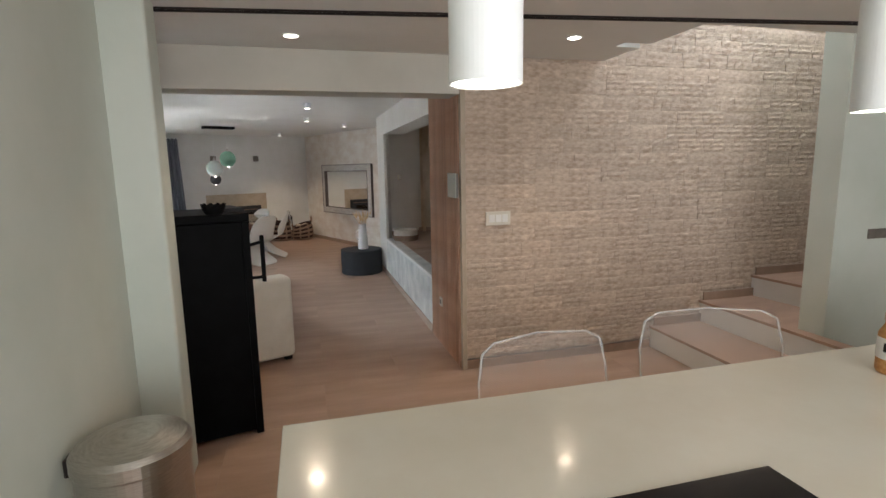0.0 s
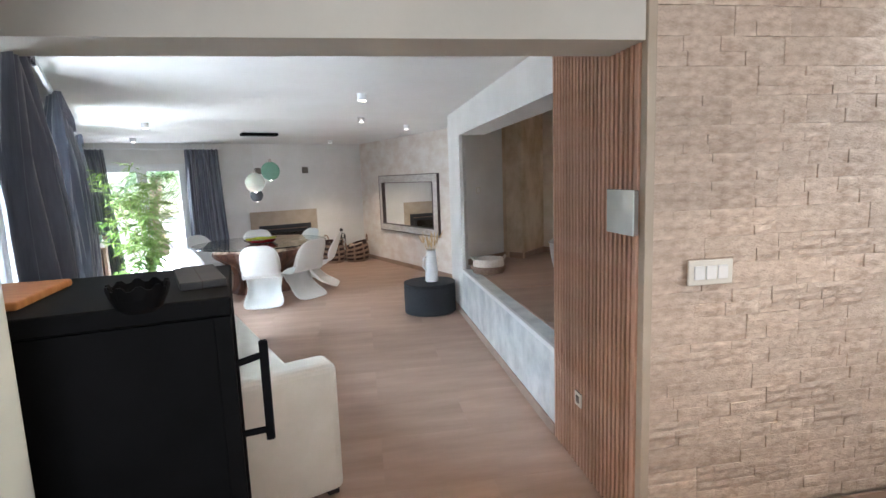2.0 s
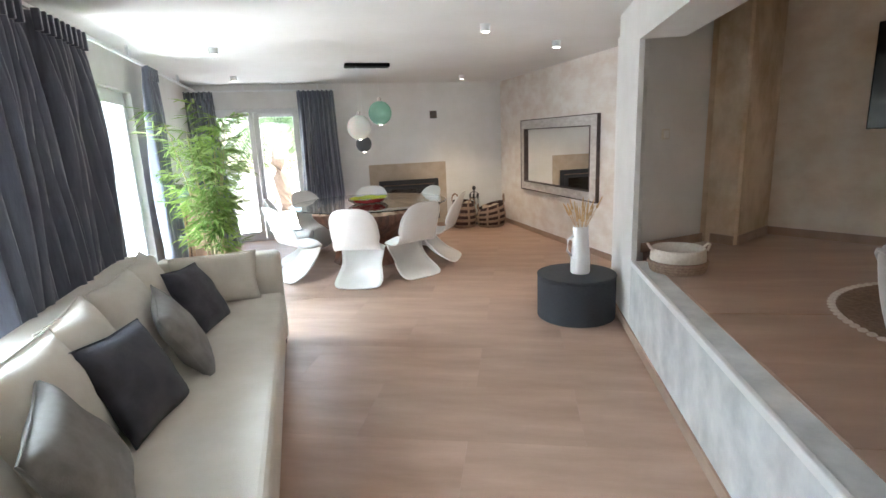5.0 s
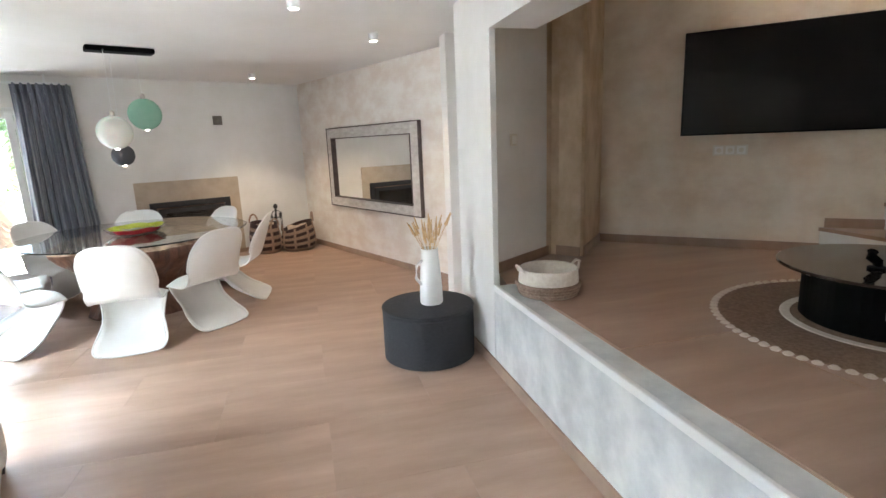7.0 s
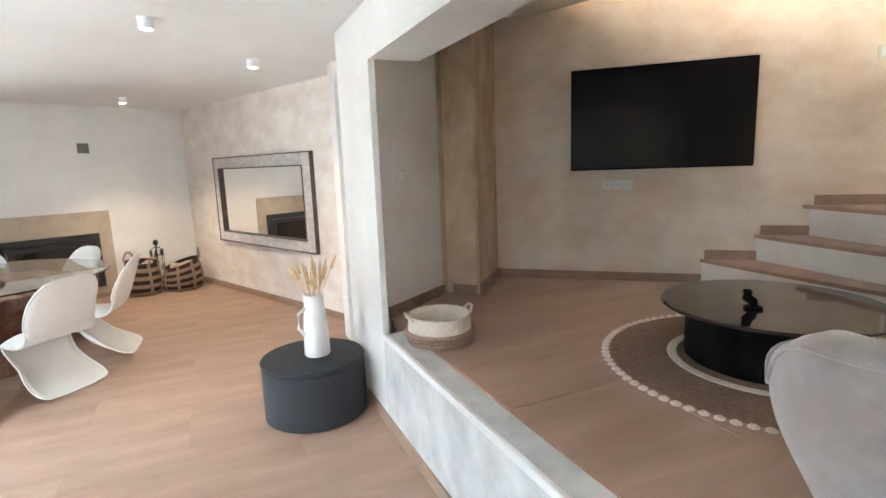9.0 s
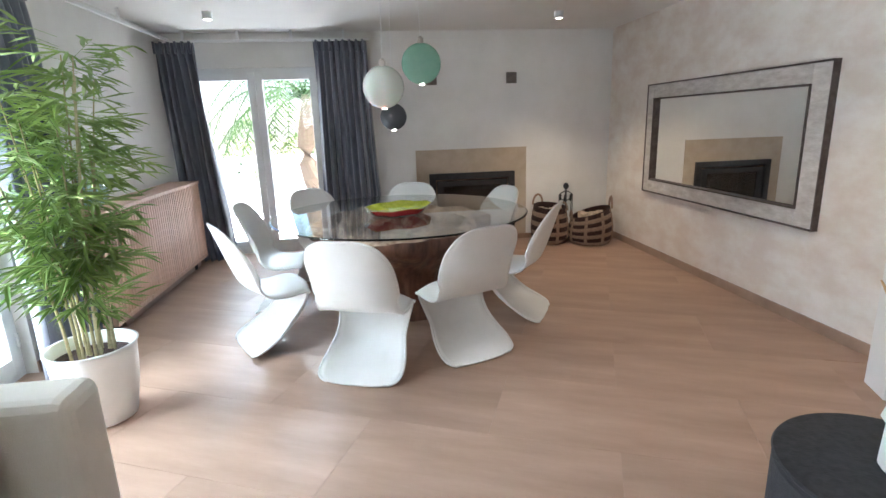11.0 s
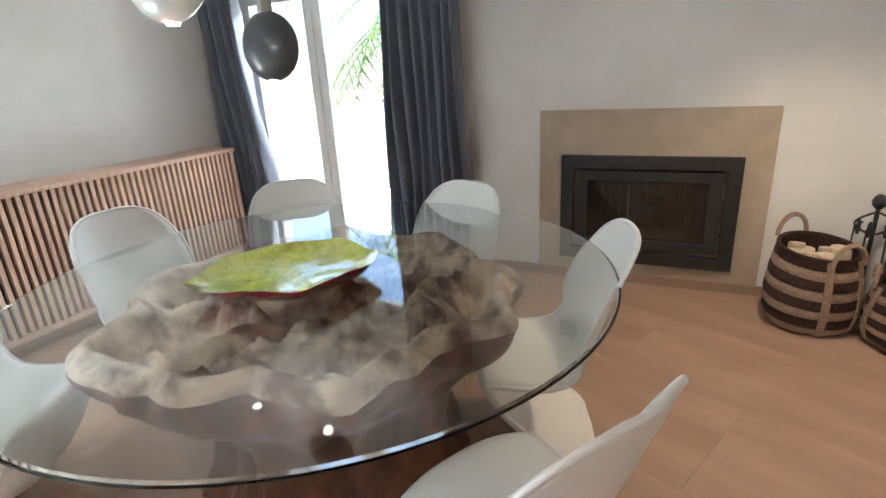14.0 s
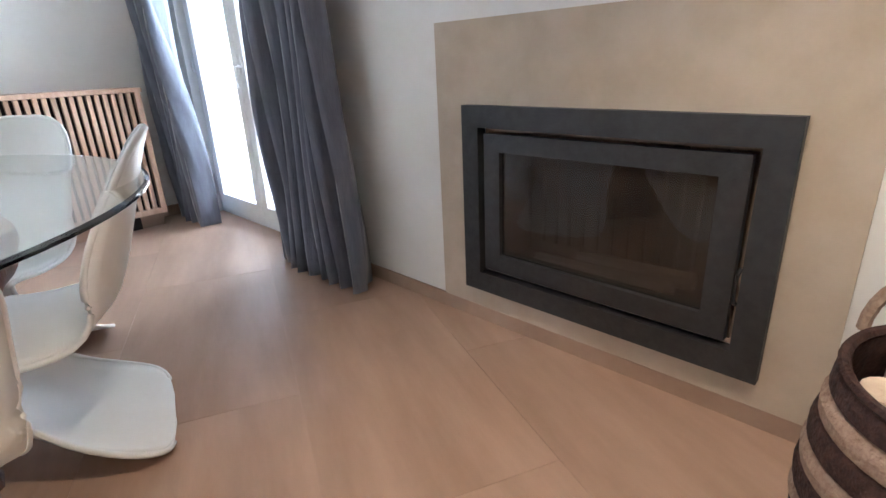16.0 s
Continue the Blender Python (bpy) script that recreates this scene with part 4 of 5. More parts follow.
# ---- pouf, vase with dry grass ----
pouf = thing("side_table", pose(0.76, 8.19, 0), "round charcoal fluted drum side table", "side table")
part("body", lathe([(0.31, 0.0), (0.325, 0.01), (0.325, 0.345), (0.315, 0.36)], 56), CHAR, pouf)
part("top", lathe([(0.30, 0.3605), (0.325, 0.363), (0.33, 0.372), (0.325, 0.38)], 56), CHAR, pouf, "flat charcoal top")
jug = thing("jug_vase", pose(0.79, 8.19, 0.381), "tapered white ceramic jug of dried grass on charcoal drum", "vase")
part("body", lathe([(0.075, 0.0), (0.082, 0.01), (0.078, 0.15), (0.066, 0.30), (0.060, 0.385), (0.064, 0.40), (0.058, 0.40), (0.055, 0.37), (0.06, 0.05)], 36), CERAM, jug, smooth=True)
part("handle", tube([(-0.06, -0.02, 0.32), (-0.105, -0.035, 0.29), (-0.112, -0.037, 0.20), (-0.075, -0.025, 0.15)], 0.011), CERAM, jug, smooth=True)
rnd = random.Random(11)
for k in range(26):
    a, l = rnd.uniform(0, 6.28), rnd.uniform(0.13, 0.27)
    sp = rnd.uniform(0.1, 0.5)
    bm = bmesh.new()
    p1 = (0.03 * math.cos(a), 0.03 * math.sin(a), 0.36)
    p2 = (0.03 * math.cos(a) + sp * l * math.cos(a), 0.03 * math.sin(a) + sp * l * math.sin(a), 0.38 + l * 0.8)
    tube([p1, p2], 0.0016, 4, bm)
    d = (Vector(p2) - Vector(p1)).normalized()
    tube([Vector(p2) - d * 0.05, Vector(p2) - d * 0.02, Vector(p2) + d * 0.045], 0.011, 6, bm, r1=0.003)
    part("stem", bm, STRAW, jug, "dry tan grass ear")


# ---- baskets, fire tools ----
def basket(m, r, h, label, ell=1.0, slope=0.0, straps=(-24, 24, 156, 204)):
    e = thing("log_basket", m, label, "basket", "log baskets by the fireplace")
    prof = [(0.80, 0.0), (0.93, 0.10), (1.0, 0.3), (1.0, 0.5), (0.94, 0.75), (0.86, 0.95), (0.84, 1.0)]

    def rad(v):
        for (a, b), (c, d) in zip(prof, prof[1:]):
            if b <= v <= d:
                return (a + (c - a) * (v - b) / (d - b)) * r
        return r * 0.84
    bands = 8
    for k in range(bands):
        v0, v1 = k / bands, (k + 1) / bands
        pr = [(rad(v0) - 0.012, v0 * h), (rad(v0) + 0.003 * (k % 2), v0 * h + 0.003), (rad((v0 + v1) / 2) + 0.006, (v0 + v1) / 2 * h), (rad(v1) + 0.003 * (k % 2), v1 * h - 0.003), (rad(v1) - 0.012, v1 * h)]
        part("band", lathe(pr, 40, sx=1, sy=ell, closed=False), BSKD if k % 2 else BSKL, e, "dark brown woven band" if k % 2 else "tan woven band")
    part("bottom", lathe([(r * 0.79, 0.004), (r * 0.79, 0.015)], 32, sy=ell), BSKD, e)
    part("inside", lathe([(rad(0.6) - 0.02, 0.55 * h), (rad(0.99) - 0.014, h - 0.004)], 40, sy=ell, closed=False), BSKD, e)
    ring = [(rad(1.0) * math.cos(2 * math.pi * k / 40), ell * rad(1.0) * math.sin(2 * math.pi * k / 40), h) for k in range(41)]
    part("rim", tube(ring, 0.010, 6), BSKD, e, "dark brown leather rim")
    for s in (1, -1):
        pts = []
        for k in range(13):
            a = math.pi * k / 12
            pts.append((s * (rad(0.9) + 0.004), 0.085 * math.cos(a), h * 0.97 + 0.11 * math.sin(a)))
        bm = tube(pts, 0.012, 6)
        part("handle", bm, BSKL, e, "tan rope handle")
    for a in straps:
        b2 = bmesh.new()
        rows = []
        for k in range(11):
            v = k / 10
            row = []
            for q in (-1, 1):
                aa = radians(a) + q * 0.017 / r
                row.append(b2.verts.new(((rad(v) + 0.011) * math.cos(aa), ell * (rad(v) + 0.011) * math.sin(aa), v * h)))
            rows.append(row)
        for p, q in zip(rows, rows[1:]):
            b2.faces.new((p[0], p[1], q[1], q[0]))
        o = part("strap", b2, BSKL, e, "tan woven strap")
        md = o.modifiers.new("thick", "SOLIDIFY")
        md.thickness, md.offset = 0.008, 0
    for o in e.children:
        for v in o.data.vertices:
            v.co.z *= 1 + slope * v.co.x / r
    return e


basket(rm(-0.84, -0.30, 0, -60), 0.215, 0.435, "round striped brown and tan woven basket filled with cut logs", 1.0, -0.06)
basket(rm(-0.38, -0.42, 0, -15), 0.25, 0.36, "slouched striped brown and tan woven basket filled with logs", 1.12, 0.20, (-25, 25, 70, 115, 155, 205, 250, 295))
for base, n, h in (((-0.84, -0.30), 9, 0.355), ((-0.38, -0.42), 8, 0.30)):
    for k in range(n):
        a = 2.4 * k
        rr = 0.0 if k == 0 else 0.105
        lg = thing("log", rm(base[0] + rr * math.cos(a), base[1] + rr * math.sin(a), h - 0.2 + 0.02 * (k % 3), 0) @ pose(0, 0, 0, 8 * math.cos(a), 8 * math.sin(a), 40 * k), "short cut pale firewood log in a woven basket", "log", "firewood")
        part("wood", lathe([(0.040, 0.0), (0.043, 0.01), (0.042, 0.23), (0.038, 0.245)], 14), LOG, lg)
tool = thing("fire_tool_stand", rm(-0.57, -0.10), "black wrought-iron fire tool set with scrolled stand", "fire tools")
part("base", lathe([(0.10, 0.0), (0.10, 0.012), (0.02, 0.03)], 24), IRON, tool)
part("post", tube([(0, 0, 0.02), (0, 0, 0.60)], 0.011), IRON, tool)
part("finial", lathe([(0.008, 0.595), (0.030, 0.62), (0.034, 0.645), (0.022, 0.67), (0.008, 0.68)], 18), IRON, tool, smooth=True)
for s in (1, -1):
    pts = [(s * (0.012 + 0.075 * math.sin(math.pi * k / 12)), 0, 0.46 + 0.12 * k / 12) for k in range(13)]
    part("scroll", tube(pts, 0.006, 6), IRON, tool)
for x, y, nm in ((0.085, 0.0, "poker"), (-0.085, 0.0, "brush"), (0.045, -0.06, "tongs"), (-0.045, -0.06, "shovel")):
    t = part(nm, tube([(x * 0.6, y, 0.53), (x, y, 0.50), (x * 1.05, y, 0.10)], 0.005, 6), IRON, tool)
    part("grip", lathe([(0.006, 0.46), (0.012, 0.48), (0.010, 0.53), (0.004, 0.545)], 12, cx=x * 0.8, cy=y), IRON, t)
    if nm in ("brush", "shovel"):
        part("head", box(x - 0.035, x + 0.035, y - 0.012, y + 0.012, 0.03, 0.12, 0.006), BSKD if nm == "brush" else IRON, t)

# ---- bamboo ----
BX, BY = -4.36, -3.50
pot = thing("plant_pot", rm(BX, BY), "round pale grey planter with a tall potted bamboo in it", "plant pot")
part("body", lathe([(0.13, 0.0), (0.15, 0.01), (0.185, 0.20), (0.20, 0.39), (0.21, 0.41), (0.195, 0.41), (0.18, 0.34)], 40, closed=False), CERAM, pot, smooth=True)
part("bottom", lathe([(0.13, 0.0), (0.13, 0.01)], 32), CERAM, pot)
part("soil", lathe([(0.185, 0.335), (0.18, 0.345)], 32), BSKD, pot, "dark potting soil")
bam = thing("bamboo_plant", rm(BX, BY, 0.346), "tall leafy artificial bamboo with thin canes, beside the window curtain", "plant")
rnd = random.Random(5)
leaf = bmesh.new()
LV = [(0, 0, 0), (0.009, 0.03, 0.002), (0.008, 0.08, 0.0), (0, 0.135, -0.012), (-0.008, 0.08, 0.0), (-0.009, 0.03, 0.002)]


def add_leaf(bm, p, az, el, s, lv=LV):
    m = Matrix.Translation(p) @ Euler((el, 0, az)).to_matrix().to_4x4() @ Matrix.Scale(s, 4)
    vs = [bm.verts.new(m @ Vector(v)) for v in lv]
    bm.faces.new((vs[0], vs[1], vs[2], vs[3]))
    bm.faces.new((vs[0], vs[3], vs[4], vs[5]))


clumps = [bmesh.new() for _ in range(14)]
for k in range(13):
    a, r0 = rnd.uniform(0, 6.28), rnd.uniform(0.02, 0.12)
    hgt = rnd.uniform(1.05, 1.5)
    lean = rnd.uniform(0.04, 0.26)
    pts = []
    for i in range(9):
        t = i / 8
        pts.append(Vector((r0 * math.cos(a) + lean * t ** 1.6 * math.cos(a), r0 * math.sin(a) + lean * t ** 1.6 * math.sin(a), hgt * t)))
    part("cane", tube(pts, 0.0085, 7, r1=0.003), CANE, bam, "jointed tan-green cane")
    for i in range(2 if k % 2 else 3, 9):
        for q in range(3):
            az = rnd.uniform(0, 6.28)
            bl = rnd.uniform(0.10, 0.26)
            base = pts[i] + Vector((0, 0, rnd.uniform(-0.08, 0.08)))
            tip = base + Vector((math.cos(az) * bl, math.sin(az) * bl, rnd.uniform(0.0, 0.09)))
            cb = clumps[(k + q) % 14]
            tube([base, tip], 0.0012, 3, cb)
            for w in range(7):
                pp = base.lerp(tip, 0.35 + 0.65 * w / 6)
                add_leaf(cb, pp, az - math.pi / 2 + rnd.uniform(-1.1, 1.1), rnd.uniform(-0.6, 0.35), rnd.uniform(0.9, 1.35))
for cb in clumps:
    tagged(part("leaf_spray", cb, LEAF, bam, "fresh green narrow leaves"), kind="stuff")

# ---- platform furniture ----
rug = thing("round_rug", pose(2.60, 6.43, PZ) @ Matrix.Scale(1.04, 4), "round brown jute rug with a scalloped cream cotton edge", "rug")
part("weave", lathe([(0.69, 0.0), (0.70, 0.004), (0.69, 0.008), (0.43, 0.009)], 72), JUTE, rug)
bm = bmesh.new()
for k in range(84):
    a = 2 * math.pi * k / 84
    prof = [(0.002, 0.0), (0.018, 0.001), (0.022, 0.006), (0.012, 0.014), (0.002, 0.016)]
    lathe(prof, 8, bm, cx=0.715 * math.cos(a), cy=0.715 * math.sin(a))
part("edge_trim", bm, COTTON, rug, "scalloped cream cotton edging")
part("inner_ring", lathe([(0.385, 0.0085), (0.39, 0.013), (0.425, 0.013), (0.43, 0.0085)], 64, closed=False), COTTON, rug, "cream lace ring")
ct = thing("coffee_table", pose(2.62, 6.45, PZ + 0.0095), "low round coffee table with smoked glass top on a black drum", "coffee table")
part("drum", lathe([(0.36, 0.0), (0.365, 0.006), (0.365, 0.25), (0.355, 0.255)], 64), BLACK, ct, "matt black drum base")
part("tabletop", lathe([(0.475, 0.258), (0.482, 0.262), (0.482, 0.27), (0.475, 0.274)], 72), SMOKED, ct, "smoked brown glass top")
orn = thing("table_ornament", pose(2.45, 6.42, PZ + 0.284), "small black sculptural ornament on the smoked glass table", "ornament")
bm = tube([(0, 0, 0.0), (0.01, 0.01, 0.03), (-0.02, 0.02, 0.055), (0.0, 0.03, 0.075)], 0.022, 10)
part("body", bm, BLACK, orn, smooth=True)
part("foot", lathe([(0.04, 0.0), (0.04, 0.01), (0.02, 0.014)], 16), BLACK, orn)

arm = thing("armchair", pose(1.84, 5.44, PZ, 0, 0, -56), "rounded taupe velvet tub armchair with piped top edge", "armchair")


def tub(r_in, r_out, z0, z1, a0, a1, flare, n=40, m=10):
    bm = bmesh.new()
    rows = []
    drop = lambda a: 1 - 0.42 * min(1, max(0, (abs(math.degrees(a) - 270) - 48) / 34)) ** 1.5
    sec = []
    for j in range(m + 1):
        v = j / m
        sec.append((r_out - 0.10 * (1 - v) ** 2 + flare * v, z0 + (z1 - z0) * v))
    for j in range(5):
        t = math.pi * (j + 1) / 6
        sec.append(((r_in + r_out + flare) / 2 + (r_out + flare - r_in) / 2 * math.cos(t), z1 + 0.035 * math.sin(t)))
    for j in range(m + 1):
        v = 1 - j / m
        sec.append((r_in, z0 + (z1 - z0) * v))
    sq = lambda a: (abs(math.cos(a)) ** 3.6 + abs(math.sin(a)) ** 3.6) ** (-1 / 3.6) * 0.95
    for i in range(n + 1):
        a = a0 + (a1 - a0) * i / n
        rows.append([bm.verts.new((r * sq(a) * math.cos(a), r * sq(a) * math.sin(a), z0 + (z - z0) * drop(a))) for r, z in sec])
    for a, b in zip(rows, rows[1:]):
        for j in range(len(sec) - 1):
            bm.faces.new((a[j], b[j], b[j + 1], a[j + 1]))
    bm.faces.new(rows[0])
    bm.faces.new(rows[-1][::-1])
    bmesh.ops.recalc_face_normals(bm, faces=bm.faces)
    return bm


A0, A1 = radians(128), radians(412)
part("shell", tub(0.33, 0.42, 0.09, 0.575, A0, A1, 0.03), VELVET, arm, "taupe velvet tub back", smooth=True)
pts = []
for k in range(41):
    a = A0 + (A1 - A0) * k / 40
    q = 0.452 * 0.95 * (abs(math.cos(a)) ** 3.6 + abs(math.sin(a)) ** 3.6) ** (-1 / 3.6)
    pts.append((q * math.cos(a), q * math.sin(a), 0.09 + 0.488 * (1 - 0.42 * min(1, max(0, (abs(math.degrees(a) - 270) - 48) / 34)) ** 1.5)))
part("piping", tube(pts, 0.007, 6), VELVET, arm, "pale piped seam")
part("seat", lathe([(0.30, 0.12), (0.325, 0.14), (0.325, 0.32), (0.30, 0.36), (0.2, 0.375)], 40), VELVET, arm, "round velvet seat cushion", smooth=True)
part("base", lathe([(0.26, 0.0), (0.28, 0.02), (0.30, 0.10)], 40), VELVET, arm)
for s in (A0, A1):
    part("arm_front", lathe([(0.045, 0.12), (0.055, 0.14), (0.055, 0.37), (0.035, 0.42)], 20, cx=0.385 * math.cos(s), cy=0.385 * math.sin(s)), VELVET, arm, smooth=True)

tv = thing("television", TV_M, "large flat black wall television on the warm stucco wall", "television")
part("screen", box(0.635, 1.905, -0.052, -0.048, 1.485, 2.235), SCREEN, tv, "glossy black screen")
part("housing", box(0.625, 1.915, -0.048, -0.02, 1.475, 2.245, 0.006), BLACK, tv)
part("wall_bracket", box(1.05, 1.5, -0.02, 0.0, 1.7, 2.0), GREYM, tv)
so = thing("wall_socket", TV_M @ pose(0.98, 0, 1.355), "ivory triple wall socket under the television", "wall socket")
part("plate", box(-0.12, 0.12, -0.009, 0, -0.04, 0.04, 0.004), SWITCH, so)
for k in (-1, 0, 1):
    part("socket", box(k * 0.076 - 0.030, k * 0.076 + 0.030, -0.014, -0.0085, -0.03, 0.03, 0.003), PLASTIC, so)
    part("socket_well", lathe([(0.016, 0), (0.018, 0.003)], 18), SWITCH, so).matrix_basis = pose(k * 0.076, -0.014, 0, 90, 0, 0)
ws = thing("light_switch", pose(1.40, 8.14, 1.50, 0, 0, 34), "small ivory light switch on the platform side wall", "light switch")
part("plate", box(-0.04, 0.04, -0.02, -0.008, -0.04, 0.04, 0.004), SWITCH, ws)
part("rocker", box(-0.025, 0.025, -0.025, -0.019, -0.028, 0.028, 0.002), PLASTIC, ws)

bs = thing("pet_basket", pose(1.36, 7.50, PZ) @ Matrix.Scale(0.92, 4), "low round basket with white felt wall and coiled straw base", "basket")
bm = bmesh.new()
for k in range(4):
    pts = [((0.185 + 0.006 * k) * math.cos(2 * math.pi * i / 36), (0.185 + 0.006 * k) * math.sin(2 * math.pi * i / 36), 0.014 + 0.02 * k) for i in range(37)]
    tube(pts, 0.013, 6, bm)
part("straw_coil", bm, BSKL, bs, "coiled straw base")
part("felt_wall", lathe([(0.17, 0.06), (0.195, 0.08), (0.19, 0.17), (0.185, 0.178), (0.178, 0.17), (0.172, 0.08)], 44, closed=False), COTTON, bs, "white felt wall", smooth=True)
part("inside_pad", lathe([(0.172, 0.055), (0.15, 0.07)], 36), GREYB, bs, "dark grey inner pad")
part("base", lathe([(0.18, 0.0), (0.185, 0.01)], 36), BSKL, bs)
for s in (1, -1):
    part("handle", tube([(s * 0.19, -0.05, 0.16), (s * 0.215, -0.02, 0.20), (s * 0.215, 0.02, 0.20), (s * 0.19, 0.05, 0.16)], 0.009, 6), COTTON, bs, "soft white loop handle")

# ---- oak slats, touch panel, socket ----
sp = thing("slat_panel", pose(XR, 0, 0), "full-height vertical oak slat cladding on a dark backing at the opening", "wall cladding")
part("backing", box(0.010, 0.029, Y0 + 0.04, 4.835, 0.002, 2.44), DARK, sp, "dark felt backing")
me_s = None
for k in range(22):
    y = 3.915 + k * 0.0418
    if me_s is None:
        o = part("slat", box(-0.012, 0.0095, 0, 0.0205, 0.004, 2.43, 0.002, 1), SLAT, sp)
        me_s = o.data
    else:
        o = new("slat", me_s)
        o.parent = sp
    o.location = (0, y, 0)
part("edge_board", box(-0.012, 0.012, Y0 + 0.033, 3.898, 0.004, 2.188, 0.002), SLAT, sp, "plain oak edge board")
tp = thing("touch_panel", pose(XR - 0.012, 3.96, 1.50), "pale glass wall touch panel mounted on the oak slats", "control panel")
part("case", box(-0.022, 0, -0.115, 0.115, -0.095, 0.095, 0.004), GREYM, tp)
part("screen", box(-0.028, -0.022, -0.118, 0.118, -0.098, 0.098, 0.003), mat("pale_screen", (0.55, 0.60, 0.55), 0.08, c2=(0.66, 0.70, 0.66), scale=3, coat=0.8), tp, "pale reflective glass")
ss = thing("wall_socket", pose(XR - 0.012, 4.44, 0.42), "ivory single wall socket low on the oak slats", "wall socket")
part("plate", box(-0.01, 0, -0.04, 0.04, -0.04, 0.04, 0.003), SWITCH, ss)
part("socket", box(-0.013, -0.009, -0.02, 0.02, -0.02, 0.02, 0.003), GREYM, ss)
ds = thing("light_switch", pose(1.415, Y0 - 0.012, 1.235), "ivory double light switch on the split stone wall", "light switch")
part("plate", box(-0.105, 0.105, -0.012, 0.0, -0.055, 0.055, 0.005), SWITCH, ds)
for k in (-1, 0, 1):
    part("rocker", box(k * 0.055 - 0.024, k * 0.055 + 0.024, -0.018, -0.011, -0.03, 0.03, 0.003), PLASTIC, ds)

# ---- black cabinet with its clutter ----
BCM = pose(-0.39, 3.22, 0, 0, 0, 13)
bc = thing("black_cabinet", BCM, "tall matt black cabinet with a square black side handle", "cabinet")
part("body", box(-1.03, -0.04, 0.02, 0.56, 0.02, 1.34, 0.004), BLACK, bc)
part("top", box(-1.05, 0.0, 0.0, 0.58, 1.345, 1.395, 0.006), BLACK, bc, "thick black top slab")
for y in (0.005, 0.535):
    part("side_post", box(-0.045, -0.004, y, y + 0.04, 0.0, 1.343, 0.002), BLACK, bc)
part("side_rail", box(-0.045, -0.006, 0.045, 0.535, 1.27, 1.343, 0.002), BLACK, bc)
part("side_panel", box(-0.039, -0.022, 0.046, 0.534, 0.05, 1.27), GREYM, bc, "dull bronze side panel")
bm = tube([(-0.02, 0.06, 1.19), (0.07, 0.06, 1.21)], 0.010, 8)
tube([(-0.02, 0.06, 0.99), (0.07, 0.06, 0.99)], 0.010, 8, bm)
box(0.058, 0.082, 0.048, 0.072, 0.96, 1.25, 0.004, 1, bm)
part("handle", bm, BLACK, bc, "square black bar handle")
wb = thing("woven_bowl", pose(-0.565, 3.12, 1.396) @ Matrix.Scale(0.72, 4), "dark woven bowl with a ragged rim on the black cabinet", "bowl")
bm = bmesh.new()
n = 40
rings = []
for r, z in ((0.05, 0.0), (0.068, 0.015), (0.084, 0.05), (0.092, 0.08)):
    rings.append([bm.verts.new((r * math.cos(2 * math.pi * i / n), r * math.sin(2 * math.pi * i / n), z + (0.013 * (i % 4 < 2) if z > 0.07 else 0))) for i in range(n)])
for a, b in zip(rings, rings[1:]):
    for i in range(n):
        bm.faces.new((a[i], a[(i + 1) % n], b[(i + 1) % n], b[i]))
bm.faces.new(rings[0][::-1])
o = part("bowl", bm, BLACK, wb)
o.modifiers.new("thick", "SOLIDIFY").thickness = 0.006
gb = thing("storage_box", BCM @ pose(-0.11, 0.30, 1.396, 0, 0, 8), "flat grey cardboard box lying on the black cabinet", "box")
part("box", box(-0.04, 0.08, -0.16, 0.16, 0.0, 0.022, 0.003), GREYB, gb)
part("lid_gap", box(0.015, 0.018, -0.161, 0.161, 0.001, 0.0225), DARK, gb, "dark lid gap")
wt = thing("serving_board", BCM @ pose(-0.62, 0.27, 1.396, 0, 0, -6), "orange-toned wooden board lying on the black cabinet", "serving board")
part("board", box(-0.16, 0.16, -0.15, 0.18, 0.0, 0.022, 0.006), ORANGE, wt)

# ---- kitchen ----
ki = thing("kitchen_island", pose(0, 0, 0), "cream kitchen island with a slim polished worktop", "kitchen island")
part("worktop", box(-0.155, 3.2, 0.38, 1.36, 0.914, 0.954, 0.004), COUNTER, ki, "cream polished worktop")
part("carcass", box(-0.10, 3.1, 0.45, 1.05, 0.08, 0.913), KWALL, ki)
part("kick_board", box(-0.06, 3.06, 0.50, 1.0, 0.0, 0.079), DARK, ki)
hb = thing("hob", pose(0, 0, 0.9545), "black glass induction hob set in the cream worktop", "hob")
part("glass", box(0.22, 0.92, 0.42, 0.83, 0.0, 0.006, 0.002), SCREEN, hb)
for x, y, r in ((0.40, 0.62, 0.10), (0.72, 0.62, 0.09)):
    part("ring", lathe([(r, 0.0062), (r + 0.003, 0.0068), (r + 0.006, 0.0062)], 40, cx=x, cy=y, closed=False), GREYM, hb)
jar = thing("spice_jar", pose(1.76, 1.14, 0.9545), "clear jar of orange spice with cork lid on the worktop", "jar")
part("glass", lathe([(0.045, 0.0), (0.05, 0.01), (0.05, 0.13), (0.035, 0.16), (0.035, 0.17)], 28), AMBER, jar, smooth=True)
part("lid", lathe([(0.037, 0.171), (0.038, 0.175), (0.038, 0.195)], 20), LOG, jar, "cork lid")
part("label", lathe([(0.0512, 0.05), (0.0512, 0.12)], 28, closed=False), PLASTIC, jar, "white paper label")
mark = part("label_mark", box(-0.052, -0.0513, -0.02, 0.004, 0.075, 0.105), DARK, jar, "dark printed bar")
